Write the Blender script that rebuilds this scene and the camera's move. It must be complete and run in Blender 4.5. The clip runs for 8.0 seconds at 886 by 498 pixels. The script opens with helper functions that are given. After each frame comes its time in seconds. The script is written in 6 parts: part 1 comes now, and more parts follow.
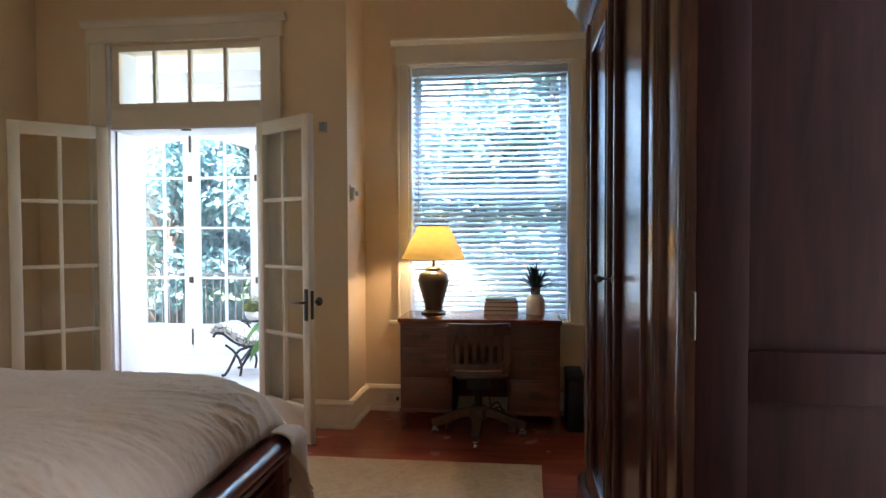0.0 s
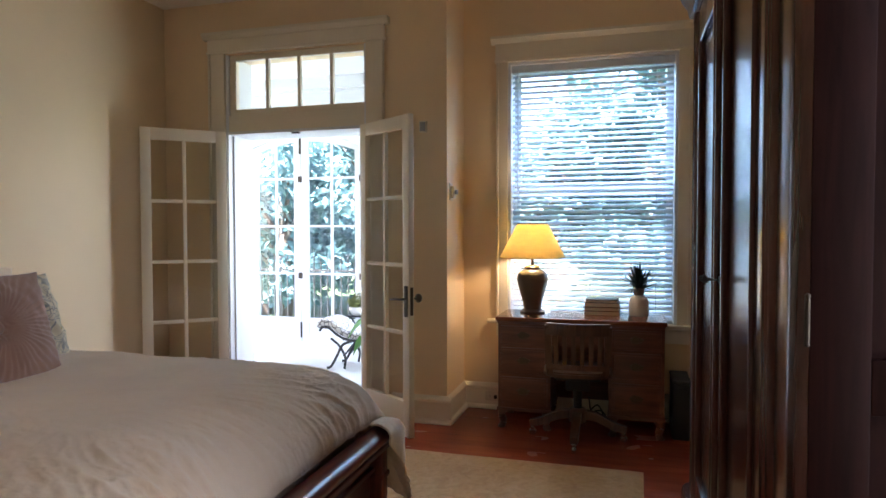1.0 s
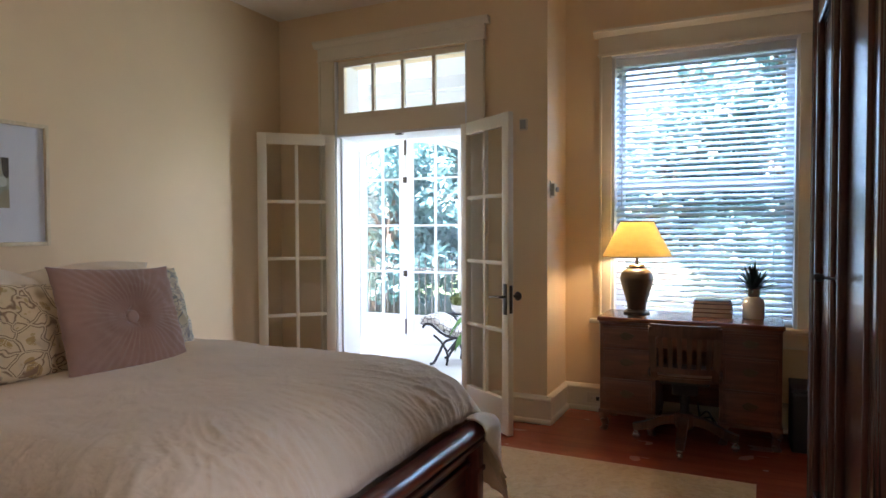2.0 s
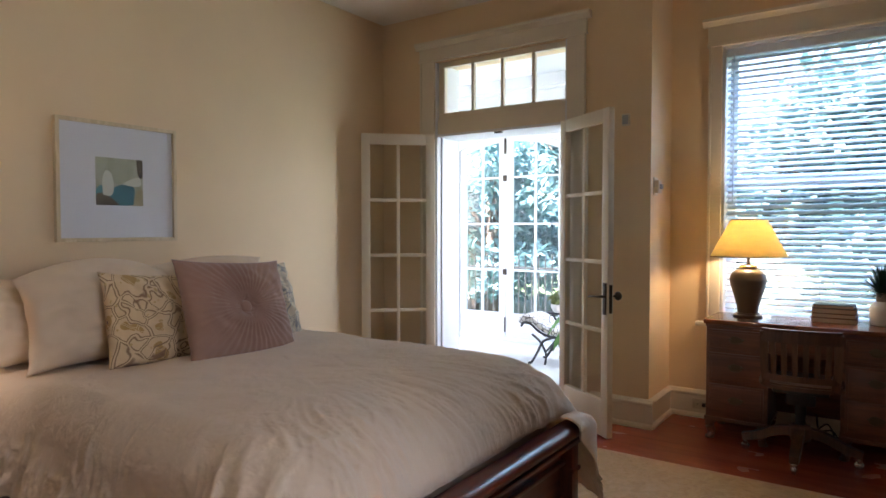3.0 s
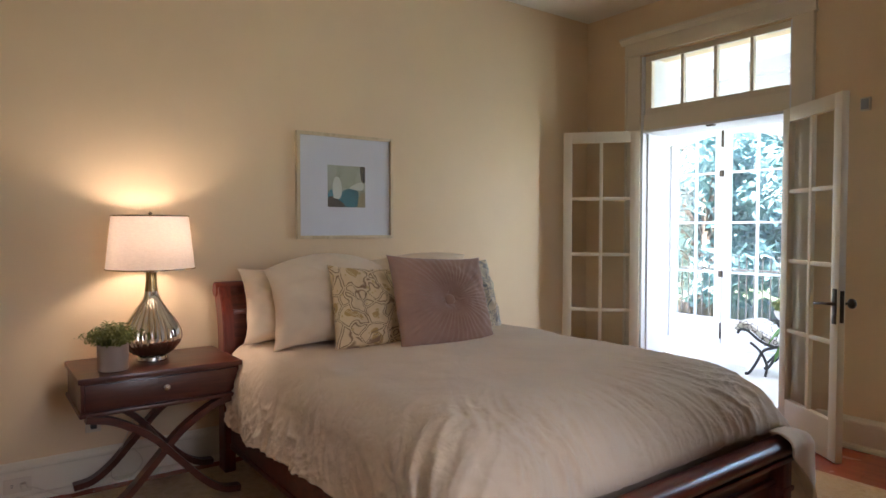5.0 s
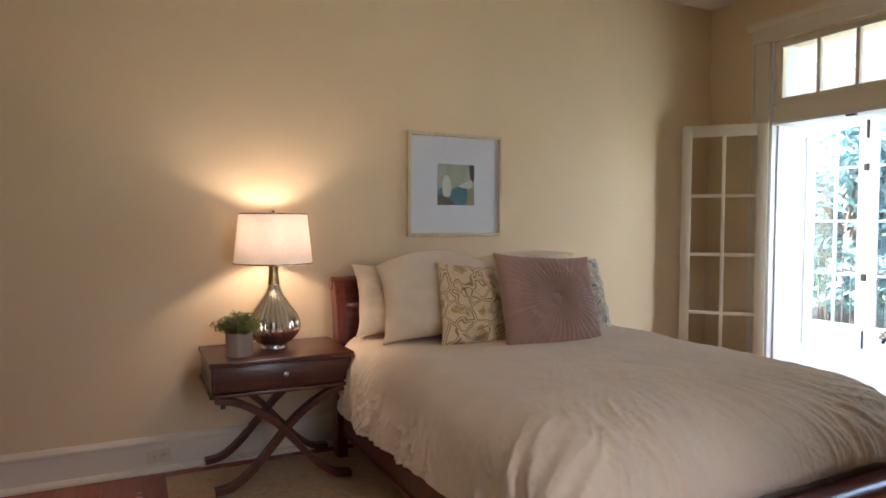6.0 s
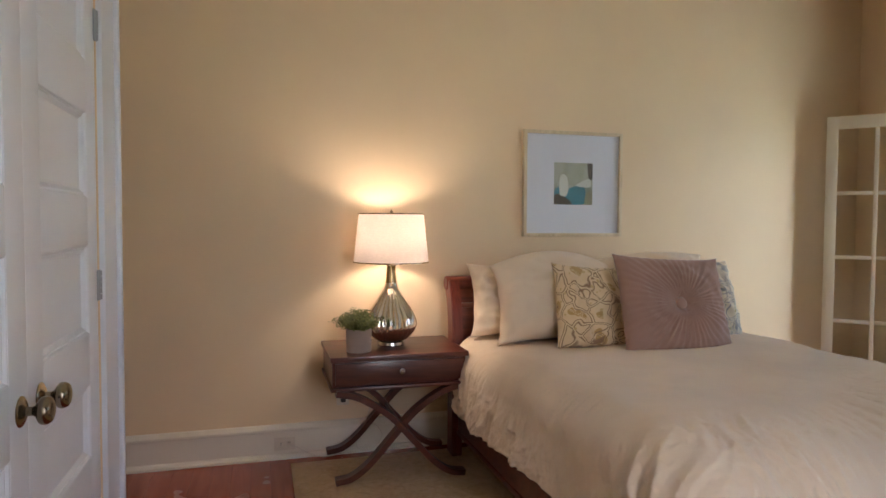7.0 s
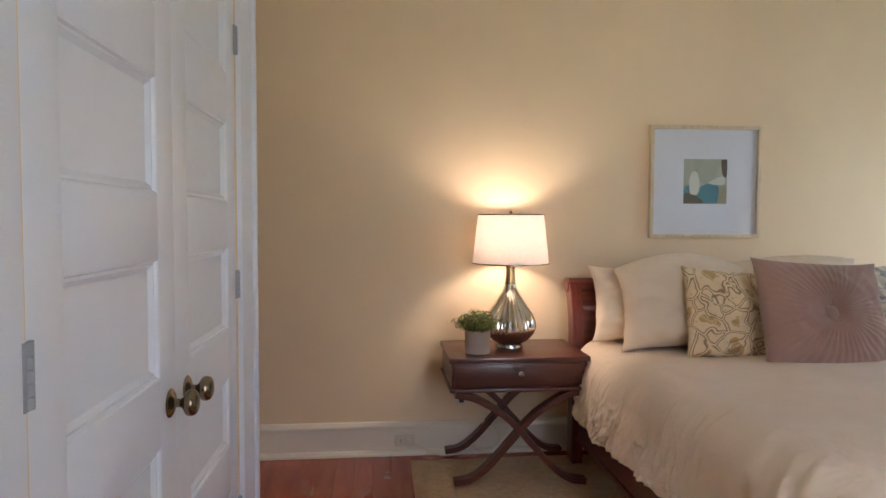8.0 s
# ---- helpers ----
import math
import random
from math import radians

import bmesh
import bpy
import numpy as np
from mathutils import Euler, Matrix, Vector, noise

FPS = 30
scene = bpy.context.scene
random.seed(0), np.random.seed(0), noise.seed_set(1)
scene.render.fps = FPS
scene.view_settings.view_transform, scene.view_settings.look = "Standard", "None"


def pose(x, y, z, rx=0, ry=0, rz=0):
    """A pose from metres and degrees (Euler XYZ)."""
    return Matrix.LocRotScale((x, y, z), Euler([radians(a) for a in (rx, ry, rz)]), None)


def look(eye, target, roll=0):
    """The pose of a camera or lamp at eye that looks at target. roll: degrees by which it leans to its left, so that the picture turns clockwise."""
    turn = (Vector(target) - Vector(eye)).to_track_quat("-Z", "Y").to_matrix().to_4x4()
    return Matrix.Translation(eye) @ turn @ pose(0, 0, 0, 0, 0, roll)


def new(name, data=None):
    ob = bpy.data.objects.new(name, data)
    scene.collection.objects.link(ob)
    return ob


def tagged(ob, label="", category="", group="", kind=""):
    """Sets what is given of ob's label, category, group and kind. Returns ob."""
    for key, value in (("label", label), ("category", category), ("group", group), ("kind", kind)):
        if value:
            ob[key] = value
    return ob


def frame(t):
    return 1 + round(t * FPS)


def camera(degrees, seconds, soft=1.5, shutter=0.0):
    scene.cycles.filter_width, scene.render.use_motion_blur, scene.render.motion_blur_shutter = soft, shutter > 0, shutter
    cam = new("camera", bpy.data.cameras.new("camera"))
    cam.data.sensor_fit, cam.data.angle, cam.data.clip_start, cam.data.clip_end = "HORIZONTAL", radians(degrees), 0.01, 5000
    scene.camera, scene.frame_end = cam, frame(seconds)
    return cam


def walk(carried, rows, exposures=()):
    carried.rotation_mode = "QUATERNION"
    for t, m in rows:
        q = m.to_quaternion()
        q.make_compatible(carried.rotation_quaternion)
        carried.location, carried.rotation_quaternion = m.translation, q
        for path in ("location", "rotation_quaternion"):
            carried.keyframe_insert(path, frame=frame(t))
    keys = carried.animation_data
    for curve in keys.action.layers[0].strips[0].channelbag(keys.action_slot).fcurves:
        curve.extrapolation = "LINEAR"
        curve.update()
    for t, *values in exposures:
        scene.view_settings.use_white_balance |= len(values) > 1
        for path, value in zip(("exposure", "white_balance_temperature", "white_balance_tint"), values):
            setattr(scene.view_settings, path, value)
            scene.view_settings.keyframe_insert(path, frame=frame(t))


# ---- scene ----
cam = camera(69.6, 8.0)
PATH = [
    (0, (0.149, -0.141, 1.357), (-0.097, 1.843, 1.298), -0.2),
    (0.5, (0.162, -0.14, 1.361), (-0.24, 1.818, 1.299), -0.2),
    (1, (0.169, -0.136, 1.353), (-0.388, 1.784, 1.291), -0.1),
    (1.5, (0.197, -0.138, 1.344), (-0.517, 1.729, 1.283), -0.2),
    (3, (0.254, -0.151, 1.33), (-0.888, 1.49, 1.267), 0.0),
    (3.5, (0.288, -0.162, 1.325), (-0.97, 1.392, 1.26), 0.1),
    (4, (0.323, -0.17, 1.328), (-1.051, 1.283, 1.263), 0.1),
    (4.5, (0.348, -0.175, 1.33), (-1.151, 1.147, 1.265), 0.2),
    (4.7, (0.353, -0.181, 1.329), (-1.19, 1.09, 1.264), 0.1),
    (6, (0.398, -0.152, 1.34), (-1.394, 0.733, 1.261), 0.3),
    (6.5, (0.393, -0.153, 1.342), (-1.468, 0.574, 1.261), 0.3),
    (7, (0.376, -0.147, 1.336), (-1.545, 0.404, 1.257), 0.3),
    (7.5, (0.357, -0.155, 1.345), (-1.606, 0.218, 1.261), 0.2),
    (8, (0.338, -0.16, 1.352), (-1.65, 0.036, 1.265), 0.2),
]
EXPOSURES = [(0.0, 4.18, 6300, 24), (3.0, 4.12, 6450, 25), (4.5, 4.24, 6500, 24), (6.5, 4.46, 6550, 22), (8.0, 4.7, 6250, 21)]
walk(cam, [(t, look(eye, target, roll)) for t, eye, target, roll in PATH], EXPOSURES)

# ---- light: daylight from beyond the windows, two table lamps, added fill ----
world = bpy.data.worlds.new("world")
scene.world = world
world.use_nodes = True
wn = world.node_tree.nodes
sky = wn.new("ShaderNodeTexSky")
sky.sky_type, sky.sun_disc = "NISHITA", False
SUN_ELEVATION, SUN_ROTATION = radians(60), radians(-165)
sky.sun_elevation, sky.sun_rotation = SUN_ELEVATION, SUN_ROTATION
wn["Background"].inputs["Strength"].default_value = 0.052
world.node_tree.links.new(sky.outputs[0], wn["Background"].inputs["Color"])

sun = new("sun", bpy.data.lights.new("sun", "SUN"))
sun.data.energy, sun.data.angle, sun.data.color = 4.8, radians(0.6), (1, 0.96, 0.9)
# the sky's rotation is counted clockwise from +y
sd = Vector((math.sin(SUN_ROTATION) * math.cos(SUN_ELEVATION), math.cos(SUN_ROTATION) * math.cos(SUN_ELEVATION), math.sin(SUN_ELEVATION)))
sun.rotation_mode = "QUATERNION"
sun.rotation_quaternion = sd.to_track_quat("Z", "Y")


def bulb(name, loc, watts, color, radius=0.03):
    ob = new(name, bpy.data.lights.new(name, "POINT"))
    ob.data.energy, ob.data.color, ob.data.shadow_soft_size = watts, color, radius
    ob.location = loc
    return ob


def sky_panel(name, loc, rx, rz, w, h, watts, color=(0.78, 0.9, 1.0)):
    """An area lamp at an opening, seen or added, in place of the sky's light."""
    ob = new(name, bpy.data.lights.new(name, "AREA"))
    ob.data.shape, ob.data.size, ob.data.size_y = "RECTANGLE", w, h
    ob.data.energy, ob.data.color = watts, color
    ob.matrix_basis = pose(*loc, rx, 0, rz)
    return ob


bulb("nightstand_bulb", (-3.07, 0.545, 1.278), 0.46, (1, 0.85, 0.68), 0.05)
bulb("desk_bulb", (-0.475, 4.36, 1.25), 0.8, (1, 0.78, 0.48), 0.045)
sky_panel("desk_window_light", (-0.1, 5.45, 3.35), 42, 180, 2.0, 1.3, 14, (0.48, 0.75, 1.0))
# fill through added openings in the sunroom's end walls, out of view
sky_panel("sunroom_west_fill", (-4.93, 5.45, 1.4), 90, -90, 1.4, 2.2, 1.5)
sky_panel("sunroom_east_fill", (-1.0, 5.6, 1.4), 68, 125, 1.2, 2.2, 3.8)
# fill from an added, unseen window, to brighten the bed and its wall
sky_panel("east_fill_light", (1.26, 0.87, 1.45), 90, 90, 0.40, 1.8, 1.3, (0.90, 0.95, 1.0))


# ---- materials ----
def nodes_of(name):
    m = bpy.data.materials.new(name)
    m.use_nodes = True
    t = m.node_tree
    return m, t, t.nodes["Principled BSDF"]


def mapping(t, scale=(1, 1, 1), rot=(0, 0, 0), coord="Object"):
    tc, mp = t.nodes.new("ShaderNodeTexCoord"), t.nodes.new("ShaderNodeMapping")
    t.links.new(tc.outputs[coord], mp.inputs["Vector"])
    mp.inputs["Scale"].default_value, mp.inputs["Rotation"].default_value = scale, rot
    return mp.outputs[0]


def noise_tex(t, vec, scale, detail=4, rough=0.55, distort=0.0):
    n = t.nodes.new("ShaderNodeTexNoise")
    n.inputs["Scale"].default_value, n.inputs["Detail"].default_value = scale, detail
    n.inputs["Roughness"].default_value, n.inputs["Distortion"].default_value = rough, distort
    t.links.new(vec, n.inputs["Vector"])
    return n.outputs["Fac"]


def ramp(t, fac, stops):
    r = t.nodes.new("ShaderNodeValToRGB")
    e = r.color_ramp.elements
    while len(e) < len(stops):
        e.new(0.5)
    for el, (p, c) in zip(e, stops):
        el.position, el.color = p, (*c, 1)
    t.links.new(fac, r.inputs[0])
    return r.outputs[0]


def mix(t, fac, a, b, kind="MIX"):
    n = t.nodes.new("ShaderNodeMix")
    n.data_type, n.blend_type = "RGBA", kind
    for sock, v in ((0, fac), (6, a), (7, b)):
        if isinstance(v, (int, float)):
            n.inputs[sock].default_value = v
        elif isinstance(v, tuple):
            n.inputs[sock].default_value = (*v, 1)
        else:
            t.links.new(v, n.inputs[sock])
    return n.outputs[2]


def bump(t, bsdf, height, strength, dist):
    b = t.nodes.new("ShaderNodeBump")
    b.inputs["Strength"].default_value, b.inputs["Distance"].default_value = strength, dist
    t.links.new(height, b.inputs["Height"])
    t.links.new(b.outputs[0], bsdf.inputs["Normal"])


def paint(name, colour, rough=0.5, vary=0.06, grain=180, relief=0.15, metal=0.0, coat=0.0):
    """Painted or plain surface with faint mottling, fine relief and uneven sheen."""
    m, t, b = nodes_of(name)
    v = mapping(t)
    big, fine = noise_tex(t, v, 1.7, 3), noise_tex(t, v, grain, 3)
    dark, light = tuple(c * (1 - vary) for c in colour), tuple(min(1, c * (1 + vary)) for c in colour)
    col = ramp(t, big, [(0.3, dark), (0.7, light)])
    t.links.new(col, b.inputs["Base Color"])
    r = t.nodes.new("ShaderNodeMapRange")
    r.inputs["To Min"].default_value, r.inputs["To Max"].default_value = rough * 0.88, min(1, rough * 1.12)
    t.links.new(noise_tex(t, v, 6, 4), r.inputs["Value"])
    t.links.new(r.outputs[0], b.inputs["Roughness"])
    b.inputs["Metallic"].default_value = metal
    b.inputs["Coat Weight"].default_value = coat
    if relief:
        bump(t, b, fine, relief, 0.002)
    return m


def wood(name, dark, light, rough=0.3, axis="z", scale=1.0, coat=0.25, random_tone=0.0):
    """Polished timber: long grain along one axis, pores and uneven stain."""
    m, t, b = nodes_of(name)
    s = {"x": (1.2, 14, 14), "y": (14, 1.2, 14), "z": (14, 14, 1.2)}[axis]
    v = mapping(t, tuple(c * scale for c in s))
    if random_tone:
        own, add, far = t.nodes.new("ShaderNodeObjectInfo"), t.nodes.new("ShaderNodeVectorMath"), t.nodes.new("ShaderNodeMath")
        far.operation = "MULTIPLY"
        far.inputs[1].default_value = 300.0
        t.links.new(own.outputs["Random"], far.inputs[0])
        t.links.new(v, add.inputs[0])
        t.links.new(far.outputs[0], add.inputs[1])
        v = add.outputs[0]
    grain, pore = noise_tex(t, v, 2.2, 6, 0.6, 0.8), noise_tex(t, v, 14, 3, 0.6)
    sv = mapping(t)
    if random_tone:
        add2 = t.nodes.new("ShaderNodeVectorMath")
        t.links.new(sv, add2.inputs[0])
        t.links.new(far.outputs[0], add2.inputs[1])
        sv = add2.outputs[0]
    stain = noise_tex(t, sv, 2.3, 3)
    col = ramp(t, grain, [(0.3, dark), (0.68, light)])
    col = mix(t, ramp(t, stain, [(0.3, (0.0, 0.0, 0.0)), (0.75, (0.18, 0.18, 0.18))]), col, mix(t, 0.5, col, dark), "MIX")
    if random_tone:
        info = t.nodes.new("ShaderNodeObjectInfo")
        tone = ramp(t, info.outputs["Random"], [(0, (1 - random_tone,) * 3), (1, (1 + random_tone, 1.0, 1.0))])
        col = mix(t, 1.0, col, tone, "MULTIPLY")
    t.links.new(col, b.inputs["Base Color"])
    r = t.nodes.new("ShaderNodeMapRange")
    r.inputs["To Min"].default_value, r.inputs["To Max"].default_value = rough * 0.75, rough * 1.35
    t.links.new(stain, r.inputs["Value"])
    t.links.new(r.outputs[0], b.inputs["Roughness"])
    b.inputs["Coat Weight"].default_value, b.inputs["Coat Roughness"].default_value = coat, 0.18
    bump(t, b, pore, 0.12, 0.001)
    return m


def cloth(name, colour, rough=0.9, weave=900, crease=0.25, vary=0.08, crease_scale=9, sheen=0.3):
    """Woven cloth: weave, soft creases, faint tone changes."""
    m, t, b = nodes_of(name)
    v = mapping(t)
    tone, crumple, fine = noise_tex(t, v, 3.5, 3), noise_tex(t, v, crease_scale, 6, 0.6, 0.6), noise_tex(t, v, weave, 2)
    col = ramp(t, tone, [(0.3, tuple(c * (1 - vary) for c in colour)), (0.7, tuple(min(1, c * (1 + vary)) for c in colour))])
    t.links.new(col, b.inputs["Base Color"])
    b.inputs["Roughness"].default_value = rough
    b.inputs["Sheen Weight"].default_value = sheen
    b.inputs["Specular IOR Level"].default_value = 0.2
    h = t.nodes.new("ShaderNodeMath")
    h.operation = "MULTIPLY_ADD"
    h.inputs[1].default_value = 0.12
    t.links.new(fine, h.inputs[0])
    t.links.new(crumple, h.inputs[2])
    bump(t, b, h.outputs[0], crease, 0.02)
    return m


def clear_glass(name, tint=(0.97, 0.99, 0.99), rough=0.0):
    m, t, b = nodes_of(name)
    out = t.nodes["Material Output"]
    tr = t.nodes.new("ShaderNodeBsdfTransparent")
    gl = t.nodes.new("ShaderNodeBsdfGlossy")
    mx = t.nodes.new("ShaderNodeMixShader")
    lw, fr = t.nodes.new("ShaderNodeLayerWeight"), t.nodes.new("ShaderNodeMapRange")
    pw5 = t.nodes.new("ShaderNodeMath")
    pw5.operation = "POWER"
    pw5.inputs[1].default_value = 5.0
    lw.inputs["Blend"].default_value = 0.5
    t.links.new(lw.outputs["Facing"], pw5.inputs[0])
    t.links.new(pw5.outputs[0], fr.inputs["Value"])
    fr.inputs["To Min"].default_value, fr.inputs["To Max"].default_value = 0.04, 0.9
    tr.inputs["Color"].default_value = (*tint, 1)
    gl.inputs["Roughness"].default_value = 0.02 + rough
    t.links.new(fr.outputs[0], mx.inputs[0])
    t.links.new(tr.outputs[0], mx.inputs[1])
    t.links.new(gl.outputs[0], mx.inputs[2])
    t.links.new(mx.outputs[0], out.inputs["Surface"])
    t.nodes.remove(b)
    return m


def shade_cloth(name, colour, glow, weave=500):
    """Lampshade: cloth that lets the bulb's light through."""
    m, t, b = nodes_of(name)
    out = t.nodes["Material Output"]
    v = mapping(t, (1, 1, 2.5))
    n = noise_tex(t, v, weave * 0.12, 4)
    col = ramp(t, n, [(0.3, tuple(c * 0.9 for c in colour)), (0.7, colour)])
    tl, df, mx = t.nodes.new("ShaderNodeBsdfTranslucent"), t.nodes.new("ShaderNodeBsdfDiffuse"), t.nodes.new("ShaderNodeMixShader")
    t.links.new(col, tl.inputs["Color"])
    t.links.new(col, df.inputs["Color"])
    mx.inputs[0].default_value = glow
    t.links.new(df.outputs[0], mx.inputs[1])
    t.links.new(tl.outputs[0], mx.inputs[2])
    t.links.new(mx.outputs[0], out.inputs["Surface"])
    t.nodes.remove(b)
    return m


def floor_wood(name):
    m = wood(name, (0.27, 0.052, 0.026), (0.40, 0.092, 0.045), 0.24, "x", 0.5, 0.3, 0.05)
    return m


def rug_pile(name):
    m, t, b = nodes_of(name)
    v = mapping(t)
    big, mid, fine = noise_tex(t, v, 2.2, 3), noise_tex(t, v, 17, 5, 0.65, 1.2), noise_tex(t, v, 320, 2)
    col = ramp(t, mid, [(0.35, (0.44, 0.26, 0.11)), (0.5, (0.57, 0.37, 0.17)), (0.66, (0.66, 0.46, 0.24))])
    col = mix(t, 0.35, col, ramp(t, big, [(0.35, (0.43, 0.26, 0.12)), (0.65, (0.60, 0.42, 0.22))]))
    t.links.new(col, b.inputs["Base Color"])
    b.inputs["Roughness"].default_value = 0.95
    b.inputs["Sheen Weight"].default_value = 0.2
    h = t.nodes.new("ShaderNodeMath")
    h.operation = "MULTIPLY_ADD"
    h.inputs[1].default_value = 0.5
    t.links.new(fine, h.inputs[0])
    t.links.new(mid, h.inputs[2])
    bump(t, b, h.outputs[0], 0.5, 0.008)
    return m


def leaf(name, dark, light, rough=0.45, through_light=0.35):
    """Leaves, each of its own tone, with some light through them."""
    m, t, b = nodes_of(name)
    out = t.nodes["Material Output"]
    g = t.nodes.new("ShaderNodeNewGeometry")
    col = ramp(t, g.outputs["Random Per Island"], [(0, dark), (1, light)])
    t.links.new(col, b.inputs["Base Color"])
    b.inputs["Roughness"].default_value = rough
    tl, mx = t.nodes.new("ShaderNodeBsdfTranslucent"), t.nodes.new("ShaderNodeMixShader")
    t.links.new(col, tl.inputs["Color"])
    mx.inputs[0].default_value = through_light
    t.links.new(b.outputs[0], mx.inputs[1])
    t.links.new(tl.outputs[0], mx.inputs[2])
    t.links.new(mx.outputs[0], out.inputs["Surface"])
    return m


WALL = paint("cream_wall_paint", (0.81, 0.625, 0.395), 0.62, 0.03, 140, 0.12)
CEIL = paint("ceiling_paint", (0.87, 0.82, 0.71), 0.75, 0.02, 120, 0.1)
TRIM = paint("cream_trim_paint", (0.80, 0.73, 0.59), 0.38, 0.03, 60, 0.06)
WHITE = paint("white_gloss_paint", (0.78, 0.80, 0.83), 0.35, 0.03, 60, 0.05)
SUNWALL = paint("sunroom_white_paint", (0.78, 0.79, 0.84), 0.55, 0.02, 90, 0.06)
SUNFLOOR = paint("sunroom_pale_floor", (0.72, 0.70, 0.66), 0.4, 0.05, 30, 0.1)
DOORWHITE = paint("closet_door_paint", (0.76, 0.79, 0.84), 0.33, 0.03, 40, 0.06)
FLOOR = floor_wood("red_oak_planks")
SUBFLOOR = paint("plank_gaps", (0.03, 0.012, 0.008), 0.8)
RUG = rug_pile("beige_rug_pile")
GLASS = clear_glass("window_glass")
BRASS = paint("aged_brass", (0.31, 0.25, 0.17), 0.2, 0.25, 30, 0.1, 1.0)
PULL = paint("darkened_brass", (0.13, 0.095, 0.06), 0.42, 0.25, 30, 0.1, 0.9)
BRONZE = paint("dark_bronze", (0.07, 0.055, 0.045), 0.38, 0.2, 30, 0.1, 0.8)
STEEL = paint("worn_steel", (0.5, 0.5, 0.5), 0.25, 0.1, 50, 0.05, 1.0)
PLASTIC = paint("ivory_plastic", (0.70, 0.62, 0.49), 0.4, 0.03, 60, 0.02)
GREYBOX = paint("grey_plastic", (0.33, 0.34, 0.36), 0.45, 0.03, 60, 0.02)
BLACK = paint("black_plastic", (0.012, 0.012, 0.013), 0.5, 0.1, 60, 0.03)
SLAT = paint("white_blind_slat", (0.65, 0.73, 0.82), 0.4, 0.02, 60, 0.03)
CHERRY = wood("cherry_bed_timber", (0.075, 0.012, 0.008), (0.20, 0.036, 0.018), 0.3, "y")
CHERRY_Z = wood("cherry_post_timber", (0.085, 0.012, 0.008), (0.23, 0.038, 0.02), 0.3, "z")
NIGHT = wood("dark_nightstand_timber", (0.05, 0.012, 0.008), (0.13, 0.033, 0.02), 0.32, "y")
ARMOIRE = wood("armoire_mahogany", (0.03, 0.010, 0.007), (0.085, 0.027, 0.018), 0.19, "z")
# the sides' shade is put into this darker, duller copy of the mahogany
ARMOIRE_SHADED = wood("dull_shaded_mahogany", (0.010, 0.0032, 0.0025), (0.024, 0.0075, 0.0058), 0.5, "z", 1.0, 0.0)
ARMOIRE_SHADED.node_tree.nodes["Principled BSDF"].inputs["Specular IOR Level"].default_value = 0.08
DESK = wood("desk_walnut", (0.10, 0.038, 0.024), (0.23, 0.088, 0.048), 0.3, "x")
LINEN = cloth("ivory_linen", (0.86, 0.69, 0.515), 0.92, 700, 0.6, 0.05, 13)
SHAM = cloth("cream_cotton", (0.82, 0.675, 0.50), 0.92, 800, 0.22, 0.05, 6)
MAUVE = cloth("mauve_velvet", (0.38, 0.225, 0.17), 0.8, 900, 0.12, 0.1, 16, 0.4)
GILT = wood("pale_gilt_timber", (0.56, 0.43, 0.25), (0.76, 0.63, 0.42), 0.4, "z", 1.0, 0.1)
MAT = paint("white_mat_board", (0.78, 0.76, 0.80), 0.8, 0.02, 300, 0.05)
MERCURY = paint("mercury_glass", (0.86, 0.79, 0.68), 0.12, 0.22, 9, 0.25, 1.0)
AMBER = paint("amber_glass_neck", (0.45, 0.33, 0.15), 0.12, 0.2, 20, 0.1, 0.85)
SHADE_W = shade_cloth("white_lampshade", (0.80, 0.74, 0.68), 0.42)
SHADE_Y = shade_cloth("parchment_lampshade", (0.74, 0.62, 0.33), 0.45, 120)
URN = paint("brown_glazed_ceramic", (0.055, 0.04, 0.03), 0.3, 0.35, 12, 0.15, 0.0, 0.4)
CONCRETE = paint("grey_cement_pot", (0.42, 0.32, 0.26), 0.85, 0.22, 40, 0.5)
POTWHITE = paint("white_glazed_pot", (0.72, 0.70, 0.66), 0.3, 0.04, 30, 0.05, 0.0, 0.3)
TAUPE = paint("unglazed_taupe_rim", (0.33, 0.27, 0.22), 0.7, 0.1, 60, 0.2)
SOIL = paint("dark_soil", (0.03, 0.022, 0.016), 0.95, 0.3, 60, 0.8)
SPRIG = leaf("fine_green_sprigs", (0.09, 0.12, 0.03), (0.25, 0.26, 0.08), 0.6, 0.25)
SPIKE = leaf("dark_spiky_leaves", (0.015, 0.04, 0.022), (0.035, 0.08, 0.04), 0.4, 0.15)
BIGLEAF = leaf("broad_green_leaf", (0.06, 0.17, 0.03), (0.10, 0.26, 0.05), 0.4, 0.35)
PAPER = paint("book_pages", (0.78, 0.71, 0.58), 0.9, 0.08, 400, 0.4)
COVERS = [paint("book_cover_" + k, c, 0.6, 0.08, 80, 0.1) for k, c in (("brown", (0.16, 0.09, 0.06)), ("rust", (0.22, 0.09, 0.05)), ("taupe", (0.2, 0.15, 0.12)), ("slate", (0.06, 0.08, 0.11)))]
CHAIRWOOD = wood("chair_oak", (0.06, 0.025, 0.014), (0.15, 0.068, 0.036), 0.35, "z")
LEATHER = paint("black_leather", (0.016, 0.015, 0.016), 0.45, 0.2, 120, 0.3)
DESKTOP = wood("desk_top_walnut", (0.12, 0.035, 0.015), (0.26, 0.085, 0.035), 0.22, "x")


